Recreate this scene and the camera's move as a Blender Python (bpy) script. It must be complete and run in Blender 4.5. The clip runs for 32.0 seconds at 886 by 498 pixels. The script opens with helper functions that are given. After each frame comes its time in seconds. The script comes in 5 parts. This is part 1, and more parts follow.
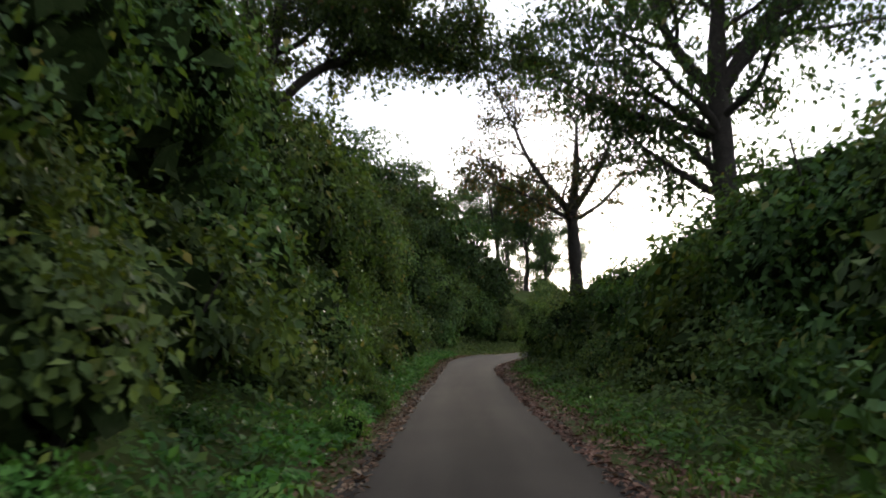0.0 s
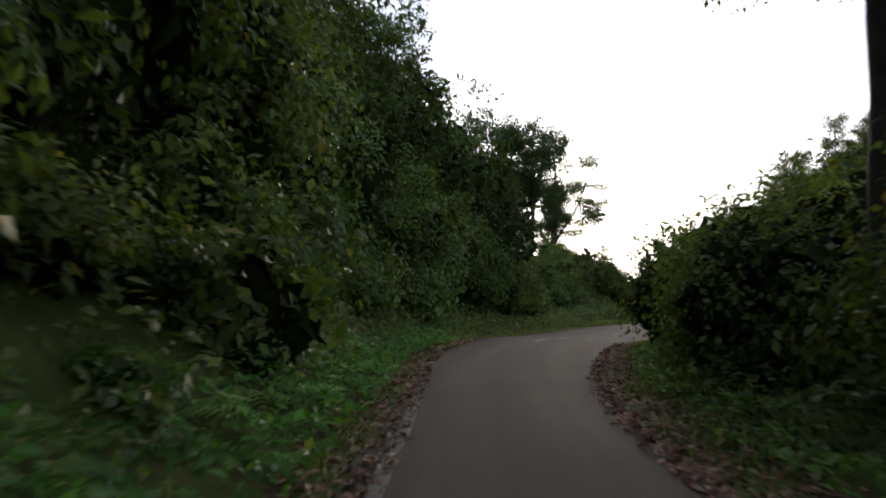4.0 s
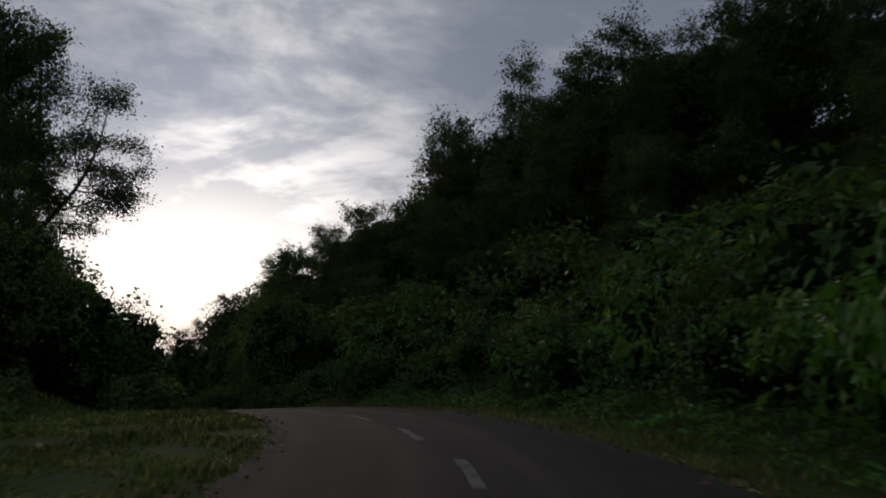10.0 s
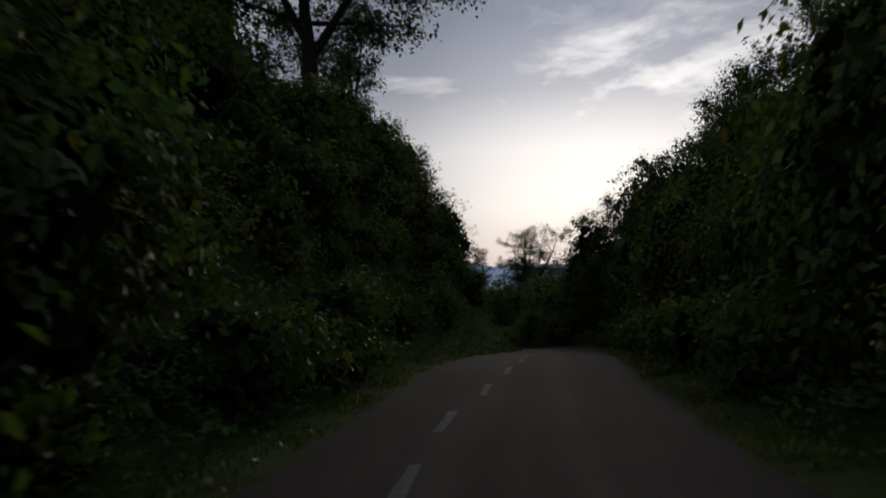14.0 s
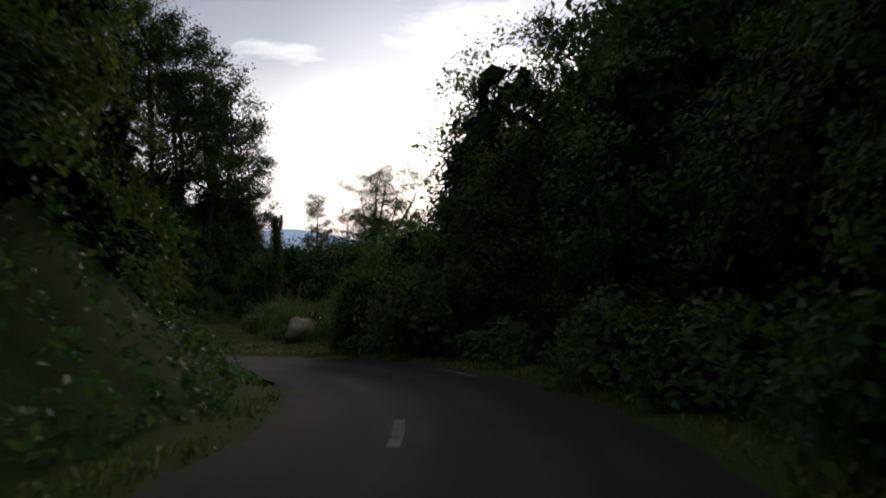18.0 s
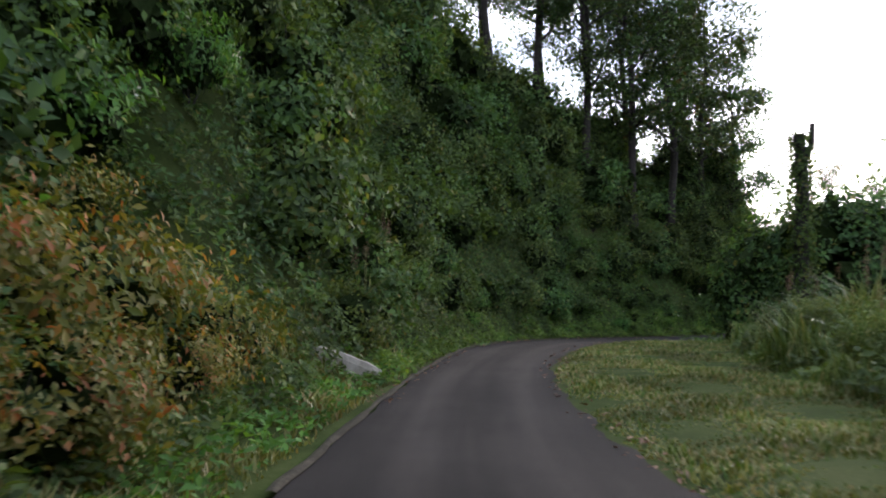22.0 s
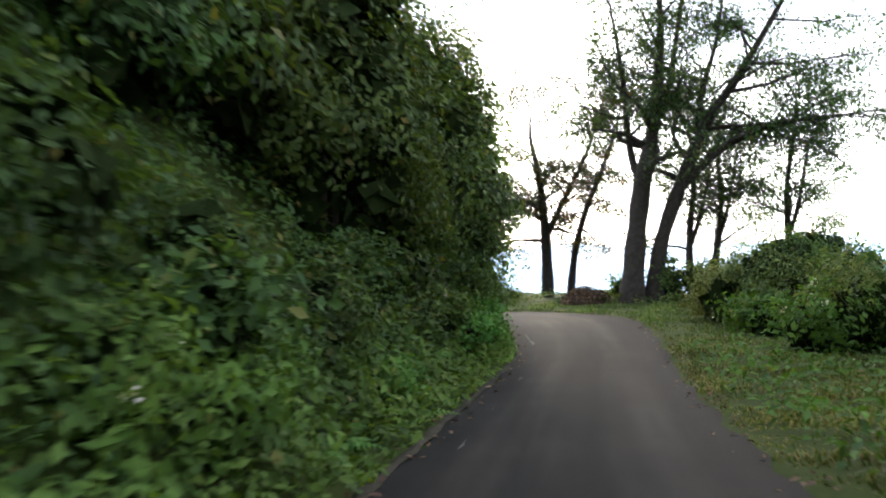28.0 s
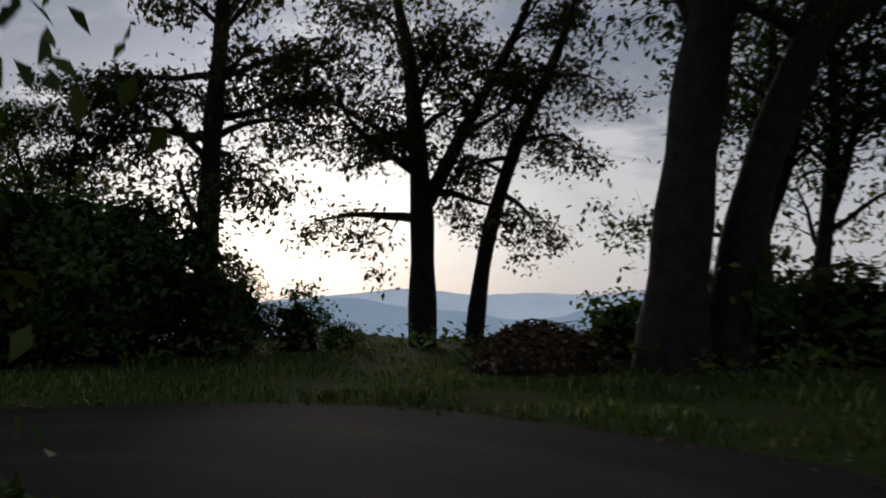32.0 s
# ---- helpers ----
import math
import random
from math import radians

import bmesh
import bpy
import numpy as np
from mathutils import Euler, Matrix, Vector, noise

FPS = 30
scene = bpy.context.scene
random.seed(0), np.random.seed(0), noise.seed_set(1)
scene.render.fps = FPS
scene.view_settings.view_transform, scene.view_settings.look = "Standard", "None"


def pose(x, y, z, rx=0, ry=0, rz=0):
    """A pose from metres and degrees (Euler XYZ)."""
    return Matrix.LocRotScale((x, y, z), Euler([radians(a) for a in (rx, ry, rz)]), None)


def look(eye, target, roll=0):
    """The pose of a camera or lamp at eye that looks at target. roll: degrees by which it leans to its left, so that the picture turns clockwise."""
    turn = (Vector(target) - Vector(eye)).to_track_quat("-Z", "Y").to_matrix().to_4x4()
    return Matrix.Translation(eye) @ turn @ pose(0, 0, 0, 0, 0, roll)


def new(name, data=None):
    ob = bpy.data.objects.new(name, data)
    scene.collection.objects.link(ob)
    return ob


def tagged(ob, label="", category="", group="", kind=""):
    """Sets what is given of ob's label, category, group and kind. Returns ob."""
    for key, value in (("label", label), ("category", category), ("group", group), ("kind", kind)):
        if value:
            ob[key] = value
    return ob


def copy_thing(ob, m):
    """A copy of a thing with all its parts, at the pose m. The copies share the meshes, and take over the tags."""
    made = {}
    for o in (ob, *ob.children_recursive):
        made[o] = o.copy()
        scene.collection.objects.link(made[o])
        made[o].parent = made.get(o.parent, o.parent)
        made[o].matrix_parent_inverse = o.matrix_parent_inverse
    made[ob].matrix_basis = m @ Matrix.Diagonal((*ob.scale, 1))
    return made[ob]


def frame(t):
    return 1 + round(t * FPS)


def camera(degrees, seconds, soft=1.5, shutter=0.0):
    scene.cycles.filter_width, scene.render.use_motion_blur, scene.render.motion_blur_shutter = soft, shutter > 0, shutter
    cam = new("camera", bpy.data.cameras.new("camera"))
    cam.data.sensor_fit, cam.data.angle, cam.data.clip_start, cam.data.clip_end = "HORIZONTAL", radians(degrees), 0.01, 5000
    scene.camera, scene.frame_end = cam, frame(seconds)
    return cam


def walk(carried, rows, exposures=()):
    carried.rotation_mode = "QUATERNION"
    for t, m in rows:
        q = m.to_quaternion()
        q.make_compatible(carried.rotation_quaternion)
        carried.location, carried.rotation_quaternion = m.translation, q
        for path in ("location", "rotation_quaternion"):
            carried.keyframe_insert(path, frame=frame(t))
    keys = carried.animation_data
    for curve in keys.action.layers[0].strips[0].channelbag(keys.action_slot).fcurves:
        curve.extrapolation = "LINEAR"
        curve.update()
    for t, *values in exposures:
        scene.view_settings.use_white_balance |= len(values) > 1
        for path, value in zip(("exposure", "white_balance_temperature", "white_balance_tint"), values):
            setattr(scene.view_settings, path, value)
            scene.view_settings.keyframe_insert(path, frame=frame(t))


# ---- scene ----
cam = camera(56.9, 32.0, soft=1.9, shutter=0.35)
PATH = [
    (0, 0.058, 0.032, 1.372, 94.33, 1.41, -2.34),
    (0.5, 0.231, 2.831, 1.295, 93.24, 1.69, -2.66),
    (1, 0.346, 6.121, 1.202, 93.37, 1.51, -1.83),
    (1.5, 0.520, 8.822, 1.074, 93.09, 1.09, -2.40),
    (2, 0.633, 11.171, 0.939, 93.40, 1.17, -1.70),
    (2.5, 0.806, 15.104, 0.858, 92.70, 0.51, -2.39),
    (3, 0.956, 18.163, 0.721, 91.74, 0.44, -3.62),
    (3.5, 1.054, 21.134, 0.530, 91.97, -0.65, -2.89),
    (5.5, 2.793, 38.521, 0.201, 93.09, -0.78, -6.86),
    (6, 3.931, 43.917, 0.062, 92.66, -1.12, -9.90),
    (6.5, 5.584, 49.533, -0.080, 92.54, -0.33, -14.09),
    (7, 7.576, 55.150, -0.281, 93.38, -0.26, -18.08),
    (7.5, 9.784, 60.363, -0.657, 95.46, -1.88, -21.77),
    (8, 13.016, 66.243, -0.727, 95.41, -1.79, -27.40),
    (8.5, 15.858, 71.203, -0.809, 95.89, -1.14, -30.95),
    (9, 18.497, 75.450, -0.857, 96.31, -0.71, -31.81),
    (9.5, 20.737, 79.250, -0.931, 96.63, -0.75, -31.68),
    (10, 23.109, 83.193, -1.075, 96.78, -0.46, -30.01),
    (10.5, 25.583, 87.293, -0.980, 96.65, 0.31, -26.85),
    (11, 27.373, 90.795, -1.124, 96.62, -0.01, -23.82),
    (11.5, 28.995, 94.886, -1.196, 96.04, -0.27, -19.73),
    (12, 30.389, 99.887, -1.363, 95.06, -0.51, -14.98),
    (12.5, 31.488, 105.348, -1.584, 93.96, -0.56, -10.16),
    (13, 31.995, 110.417, -1.844, 92.79, -0.24, -5.94),
    (13.5, 31.743, 115.042, -2.272, 91.68, 0.33, -2.79),
    (14, 31.830, 119.537, -2.704, 90.73, 2.44, -1.68),
    (14.5, 32.520, 123.789, -3.209, 89.79, 1.63, -2.72),
    (16.5, 35.416, 144.888, -4.577, 88.91, 0.79, -7.12),
    (17, 36.293, 149.644, -5.045, 88.85, 0.01, -8.75),
    (17.5, 37.330, 154.265, -5.511, 88.85, 0.29, -10.19),
    (18, 38.202, 158.610, -5.998, 88.67, 0.30, -11.43),
    (18.5, 38.963, 162.482, -6.491, 88.84, 0.98, -10.55),
    (19, 39.576, 166.389, -6.916, 88.59, 1.26, -8.62),
    (19.5, 39.866, 170.333, -7.240, 87.98, 0.77, -5.62),
    (20, 39.814, 173.522, -7.663, 88.82, 1.26, -0.03),
    (20.5, 39.484, 177.112, -8.004, 89.66, 1.18, 6.91),
    (21, 38.638, 179.877, -8.378, 90.35, 1.21, 12.47),
    (21.5, 37.553, 184.062, -8.693, 89.87, 1.34, 17.45),
    (22, 36.348, 187.277, -9.122, 89.96, 1.05, 20.68),
    (22.5, 35.078, 190.449, -9.488, 89.89, 0.46, 21.86),
    (23, 33.841, 193.508, -9.848, 89.68, 0.54, 21.27),
    (23.5, 32.869, 196.245, -10.111, 89.73, 0.43, 19.74),
    (24, 31.894, 199.523, -10.274, 89.70, -0.90, 19.47),
    (24.5, 30.867, 202.840, -10.390, 89.57, 0.20, 14.57),
    (26.5, 28.892, 220.646, -11.654, 90.51, 1.02, -1.38),
    (27, 29.338, 224.644, -12.101, 90.86, 1.11, -5.23),
    (27.5, 30.259, 228.663, -12.502, 90.29, 1.35, -10.82),
    (28, 31.448, 232.750, -12.831, 90.19, 1.75, -14.92),
    (28.5, 32.722, 236.573, -13.177, 89.72, 2.16, -19.08),
    (29, 34.446, 240.536, -13.435, 89.78, 2.21, -21.96),
    (29.5, 36.043, 243.296, -13.790, 90.52, 2.69, -24.78),
    (30, 37.516, 246.290, -13.889, 92.44, 2.14, -26.68),
    (30.5, 38.135, 248.499, -13.939, 93.29, 2.49, -26.56),
    (31, 39.104, 251.381, -14.013, 93.10, 2.49, -27.13),
    (31.5, 39.936, 254.130, -14.130, 92.95, 1.76, -26.97),
    (32, 40.479, 256.562, -14.226, 93.13, -0.30, -25.36),
]
EXPOSURE = [(0.0, 2.15), (3.5, 1.95), (5.5, 0.65), (7.0, 0.35), (9.0, -0.2), (11.0, -0.3), (12.0, -0.5), (14.5, -0.45), (17.0, 0.1), (19.0, 0.75),
            (20.5, 1.0), (21.0, 1.2), (22.0, 2.75), (23.0, 3.5), (24.5, 3.55), (26.5, 3.35), (27.0, 2.9), (28.0, 3.2), (29.0, 2.95), (29.7, 1.95), (31.0, 0.5), (32.0, 0.0)]
BALANCE = [(0.0, 6700, 10), (5.5, 6650, 11), (9.0, 6500, 12), (14.5, 6300, 12), (19.0, 6500, 12), (21.0, 6450, 14), (22.5, 6050, 16), (24.5, 5950, 15), (27.0, 6500, 8), (29.0, 6700, 8), (32.0, 6600, 10)]
walk(cam, [(t, pose(*r)) for t, *r in PATH],
     [(t, stops, *[float(np.interp(t, [q[0] for q in BALANCE], [q[k] for q in BALANCE])) for k in (1, 2)]) for t, stops in EXPOSURE])

# ---- sky and sun ----
SUN_AZ, SUN_EL = radians(13.0), radians(9.0)      # azimuth from +y towards +x
sun_dir = Vector((math.sin(SUN_AZ) * math.cos(SUN_EL), math.cos(SUN_AZ) * math.cos(SUN_EL), math.sin(SUN_EL)))


def nodes_of(tree):
    tree.nodes.clear()
    def add(kind, **inputs):
        n = tree.nodes.new(kind)
        for key, value in inputs.items():
            if key == "_operation":
                n.operation = value
            elif key == "_data_type":
                n.data_type = value
            elif key == "_blend_type":
                n.blend_type = value
            elif key == "_sky":
                n.sky_type, n.sun_disc, n.sun_elevation, n.sun_rotation = "NISHITA", False, *value
            else:
                n.inputs[int(key[1:]) if key[0] == "i" and key[1:].isdigit() else key.replace("_", " ")].default_value = value
        return n
    return add, tree.links.new


def ramp_of(node, *stops):
    el = node.color_ramp.elements
    while len(el) > 1:
        el.remove(el[-1])
    el[0].position, el[0].color = stops[0][0], (*stops[0][1], 1)
    for p, c in stops[1:]:
        e = el.new(p)
        e.color = (*c, 1)
    return node


def make_world():
    world = bpy.data.worlds.new("dusk_sky")
    scene.world = world
    world.use_nodes = True
    add, link = nodes_of(world.node_tree)
    tc = add("ShaderNodeTexCoord")
    sky = add("ShaderNodeTexSky", _sky=(SUN_EL, SUN_AZ))
    dim = add("ShaderNodeVectorMath", _operation="SCALE")
    dim.inputs["Scale"].default_value = 0.07
    link(sky.outputs[0], dim.inputs[0])
    # clouds lie in flat layers: divide by the height of the view, so that they close up towards the horizon
    sep = add("ShaderNodeSeparateXYZ")
    link(tc.outputs["Generated"], sep.inputs[0])
    up = add("ShaderNodeMath", _operation="MAXIMUM", i1=0.0)
    link(sep.outputs["Z"], up.inputs[0])
    lift = add("ShaderNodeMath", _operation="ADD", i1=0.16)
    link(up.outputs[0], lift.inputs[0])
    flat = add("ShaderNodeVectorMath", _operation="DIVIDE")
    link(tc.outputs["Generated"], flat.inputs[0])
    com = add("ShaderNodeCombineXYZ")
    for k in "XYZ":
        link(lift.outputs[0], com.inputs[k])
    link(com.outputs[0], flat.inputs[1])
    noise_a = add("ShaderNodeTexNoise", Scale=1.25, Detail=7.0, Roughness=0.55, Distortion=0.5)
    link(flat.outputs[0], noise_a.inputs["Vector"])
    noise_b = add("ShaderNodeTexNoise", Scale=4.2, Detail=5.0, Roughness=0.6, Distortion=0.3)
    link(flat.outputs[0], noise_b.inputs["Vector"])
    both = add("ShaderNodeMix", _data_type="FLOAT", i0=0.3)
    link(noise_a.outputs["Fac"], both.inputs[2])
    link(noise_b.outputs["Fac"], both.inputs[3])
    # angle to the sun
    dot = add("ShaderNodeVectorMath", _operation="DOT_PRODUCT")
    link(tc.outputs["Generated"], dot.inputs[0])
    dot.inputs[1].default_value = sun_dir
    near = ramp_of(add("ShaderNodeValToRGB"), (0.5, (0, 0, 0)), (0.80, (0.06, 0.06, 0.06)), (0.93, (0.17, 0.17, 0.17)), (0.975, (0.42, 0.42, 0.42)), (1.0, (1, 1, 1)))
    link(dot.outputs["Value"], near.inputs[0])
    # grey cloud bodies and bright thin cloud between them
    dark = add("ShaderNodeMix", _data_type="RGBA")
    link(near.outputs[0], dark.inputs[0])
    dark.inputs[6].default_value = (0.176, 0.203, 0.258, 1)
    dark.inputs[7].default_value = (0.41, 0.47, 0.60, 1)
    bright = add("ShaderNodeMix", _data_type="RGBA")
    link(near.outputs[0], bright.inputs[0])
    bright.inputs[6].default_value = (0.45, 0.47, 0.52, 1)
    bright.inputs[7].default_value = (1.62, 1.58, 1.52, 1)
    cover = ramp_of(add("ShaderNodeValToRGB"), (0.43, (0, 0, 0)), (0.50, (0.22, 0.22, 0.22)), (0.60, (0.85, 0.85, 0.85)))
    link(both.outputs[0], cover.inputs[0])
    # the low sky under the cloud deck is open and bright
    low = ramp_of(add("ShaderNodeValToRGB"), (0.0, (0.7, 0.7, 0.7)), (0.06, (0.9, 0.9, 0.9)), (0.13, (0.75, 0.75, 0.75)), (0.20, (0.2, 0.2, 0.2)), (0.28, (0, 0, 0)))
    link(up.outputs[0], low.inputs[0])
    gap = add("ShaderNodeMath", _operation="MAXIMUM")
    link(cover.outputs[0], gap.inputs[0])
    link(low.outputs[0], gap.inputs[1])
    cloud = add("ShaderNodeMix", _data_type="RGBA")
    link(gap.outputs[0], cloud.inputs[0])
    link(dark.outputs[2], cloud.inputs[6])
    link(bright.outputs[2], cloud.inputs[7])
    whole = add("ShaderNodeMix", _data_type="RGBA", i0=0.92)
    link(dim.outputs[0], whole.inputs[6])
    link(cloud.outputs[2], whole.inputs[7])
    bg = add("ShaderNodeBackground", Strength=1.0)
    link(whole.outputs[2], bg.inputs[0])
    out = add("ShaderNodeOutputWorld")
    link(bg.outputs[0], out.inputs[0])


make_world()
sun = new("sun", bpy.data.lights.new("sun", "SUN"))
sun.data.energy, sun.data.angle, sun.data.color = 0.6, radians(14), (1.0, 0.86, 0.7)
sun.matrix_world = look((0, 0, 60), Vector((0, 0, 60)) - sun_dir)

# ---- materials ----
def material(name):
    m = bpy.data.materials.new(name)
    m.use_nodes = True
    add, link = nodes_of(m.node_tree)
    out = add("ShaderNodeOutputMaterial")
    return m, add, link, out


def leaf_material(name, low, high, odd=None, odd_share=0.06, gloss=0.6, through_light=0.3):
    """Leaves: colour by plant and by leaf, some light coming through."""
    m, add, link, out = material(name)
    geo, info = add("ShaderNodeNewGeometry"), add("ShaderNodeObjectInfo")
    stops = [(0.0, low), (0.62, tuple((a + b) / 2 for a, b in zip(low, high))), (1.0 - odd_share if odd else 1.0, high)]
    if odd:
        stops.append((1.0, odd))
    ramp = ramp_of(add("ShaderNodeValToRGB"), *stops)
    link(geo.outputs["Random Per Island"], ramp.inputs[0])
    tc = add("ShaderNodeTexCoord")
    patch = add("ShaderNodeTexNoise", Scale=0.55, Detail=3.0)
    link(geo.outputs["Position"], patch.inputs["Vector"])
    hue = add("ShaderNodeHueSaturation")
    vary = add("ShaderNodeMapRange", i1=0.3, i2=0.7, i3=0.55, i4=1.5)
    link(patch.outputs["Fac"], vary.inputs[0])
    shift = add("ShaderNodeMapRange", i1=0.0, i2=1.0, i3=0.47, i4=0.525)
    link(info.outputs["Random"], shift.inputs[0])
    link(shift.outputs[0], hue.inputs["Hue"])
    link(vary.outputs[0], hue.inputs["Value"])
    link(ramp.outputs[0], hue.inputs["Color"])
    body = add("ShaderNodeBsdfPrincipled", Roughness=gloss)
    body.inputs["Specular IOR Level"].default_value = 0.16
    link(hue.outputs[0], body.inputs["Base Color"])
    thin = add("ShaderNodeBsdfTranslucent")
    warm = add("ShaderNodeMix", _data_type="RGBA", _blend_type="MULTIPLY", i0=1.0)
    link(hue.outputs[0], warm.inputs[6])
    warm.inputs[7].default_value = (1.5, 1.35, 0.5, 1)
    link(warm.outputs[2], thin.inputs[0])
    mix = add("ShaderNodeMixShader", i0=through_light)
    link(body.outputs[0], mix.inputs[1])
    link(thin.outputs[0], mix.inputs[2])
    link(mix.outputs[0], out.inputs[0])
    return m


def rough_material(name, colours, scale=3.0, rough=0.9, bump=0.3, fine=40.0, spec=0.3, obj=False):
    """Stone, soil, bark, asphalt: two scales of noise for colour and relief."""
    m, add, link, out = material(name)
    geo = add("ShaderNodeNewGeometry")
    src = geo.outputs["Position"]
    if obj:
        src = add("ShaderNodeTexCoord").outputs["Object"]
    a = add("ShaderNodeTexNoise", Scale=scale, Detail=6.0, Roughness=0.6)
    b = add("ShaderNodeTexNoise", Scale=fine, Detail=4.0, Roughness=0.7)
    link(src, a.inputs["Vector"])
    link(src, b.inputs["Vector"])
    mixf = add("ShaderNodeMix", _data_type="FLOAT", i0=0.4)
    link(a.outputs["Fac"], mixf.inputs[2])
    link(b.outputs["Fac"], mixf.inputs[3])
    n = len(colours)
    ramp = ramp_of(add("ShaderNodeValToRGB"), *[(0.3 + 0.4 * k / (n - 1), c) for k, c in enumerate(colours)])
    link(mixf.outputs[0], ramp.inputs[0])
    body = add("ShaderNodeBsdfPrincipled", Roughness=rough)
    body.inputs["Specular IOR Level"].default_value = spec
    link(ramp.outputs[0], body.inputs["Base Color"])
    bp = add("ShaderNodeBump", Strength=bump, Distance=0.03)
    link(mixf.outputs[0], bp.inputs["Height"])
    link(bp.outputs[0], body.inputs["Normal"])
    link(body.outputs[0], out.inputs[0])
    return m


def asphalt_material():
    """Old asphalt: fine stones, patches along the lane, and paler wheel tracks worn into it."""
    m, add, link, out = material("asphalt")
    uv = add("ShaderNodeUVMap")
    geo = add("ShaderNodeNewGeometry")
    sep = add("ShaderNodeSeparateXYZ")
    link(uv.outputs[0], sep.inputs[0])
    off = add("ShaderNodeMath", _operation="ABSOLUTE")
    link(sep.outputs["X"], off.inputs[0])
    away = add("ShaderNodeMath", _operation="SUBTRACT", i1=0.75)
    link(off.outputs[0], away.inputs[0])
    dist = add("ShaderNodeMath", _operation="ABSOLUTE")
    link(away.outputs[0], dist.inputs[0])
    track = add("ShaderNodeMapRange", i1=0.0, i2=0.55, i3=1.0, i4=0.0)
    link(dist.outputs[0], track.inputs[0])
    long_map = add("ShaderNodeMapping")
    long_map.inputs["Scale"].default_value = (2.6, 0.12, 1)
    link(uv.outputs[0], long_map.inputs[0])
    streak = add("ShaderNodeTexNoise", Scale=1.0, Detail=4.0)
    link(long_map.outputs[0], streak.inputs["Vector"])
    patch = add("ShaderNodeTexNoise", Scale=0.35, Detail=5.0, Roughness=0.6)
    grit = add("ShaderNodeTexNoise", Scale=85.0, Detail=3.0, Roughness=0.7)
    link(geo.outputs["Position"], patch.inputs["Vector"])
    link(geo.outputs["Position"], grit.inputs["Vector"])
    def mixed(a, c, f):
        n = add("ShaderNodeMix", _data_type="FLOAT", i0=f)
        link(a, n.inputs[2])
        link(c, n.inputs[3])
        return n.outputs[0]
    total = mixed(mixed(mixed(patch.outputs["Fac"], streak.outputs["Fac"], 0.5), track.outputs[0], 0.16), grit.outputs["Fac"], 0.3)
    ramp = ramp_of(add("ShaderNodeValToRGB"), (0.32, (0.008, 0.0074, 0.0068)), (0.46, (0.021, 0.0178, 0.0156)), (0.62, (0.046, 0.039, 0.0335)))
    link(total, ramp.inputs[0])
    body = add("ShaderNodeBsdfPrincipled", Roughness=0.92)
    body.inputs["Specular IOR Level"].default_value = 0.14
    link(ramp.outputs[0], body.inputs["Base Color"])
    bp = add("ShaderNodeBump", Strength=0.75, Distance=0.03)
    link(total, bp.inputs["Height"])
    link(bp.outputs[0], body.inputs["Normal"])
    link(body.outputs[0], out.inputs[0])
    return m


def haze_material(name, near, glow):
    """Far hills: the haze of kilometres of evening air, put into a glowing colour."""
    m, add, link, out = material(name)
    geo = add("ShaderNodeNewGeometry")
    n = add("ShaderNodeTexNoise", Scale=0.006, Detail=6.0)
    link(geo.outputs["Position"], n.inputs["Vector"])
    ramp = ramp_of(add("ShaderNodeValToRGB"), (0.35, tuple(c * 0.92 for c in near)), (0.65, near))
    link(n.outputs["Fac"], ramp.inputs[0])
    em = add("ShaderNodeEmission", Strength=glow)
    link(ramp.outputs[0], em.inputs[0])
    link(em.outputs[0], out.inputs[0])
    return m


M_SHRUB = leaf_material("shrub_leaf", (0.030, 0.060, 0.017), (0.088, 0.144, 0.039), (0.160, 0.140, 0.045), 0.05, through_light=0.36)
M_HERB = leaf_material("herb_leaf", (0.036, 0.092, 0.017), (0.100, 0.200, 0.041), (0.18, 0.18, 0.052), 0.03, through_light=0.34)
M_FERN = leaf_material("fern_leaf", (0.048, 0.115, 0.026), (0.11, 0.23, 0.050))
M_YELLOW = leaf_material("yellowing_leaf", (0.072, 0.098, 0.022), (0.175, 0.165, 0.042), (0.24, 0.105, 0.030), 0.22)
M_SCRUB = leaf_material("scrub_leaf", (0.060, 0.090, 0.028), (0.150, 0.185, 0.064), (0.15, 0.13, 0.06), 0.08)
M_TREE = leaf_material("tree_leaf", (0.024, 0.046, 0.017), (0.058, 0.096, 0.029), (0.092, 0.064, 0.028), 0.05, through_light=0.36)
M_RUSSET = leaf_material("turning_leaf", (0.029, 0.036, 0.013), (0.061, 0.065, 0.023), (0.130, 0.058, 0.022), 0.25)
M_GRASS = leaf_material("grass_blade", (0.055, 0.094, 0.019), (0.135, 0.170, 0.038), (0.24, 0.20, 0.085), 0.2, 0.5, 0.2)
M_DRYGRASS = leaf_material("dry_grass_blade", (0.110, 0.135, 0.042), (0.190, 0.200, 0.072), (0.24, 0.19, 0.09), 0.3, 0.55, 0.2)
M_REED = leaf_material("reed_blade", (0.060, 0.105, 0.035), (0.150, 0.195, 0.085), (0.22, 0.20, 0.11), 0.15, 0.5, 0.3)
M_LITTER = leaf_material("fallen_leaf", (0.075, 0.042, 0.024), (0.20, 0.125, 0.075), (0.27, 0.20, 0.135), 0.2, 0.7, 0.05)
M_FLOWER = leaf_material("pale_flower", (0.42, 0.40, 0.32), (0.62, 0.60, 0.52), None, 0, 0.7, 0.2)
M_BARK = rough_material("bark", [(0.012, 0.009, 0.008), (0.030, 0.025, 0.021), (0.055, 0.048, 0.041)], 4.0, 0.95, 0.9, 22.0)
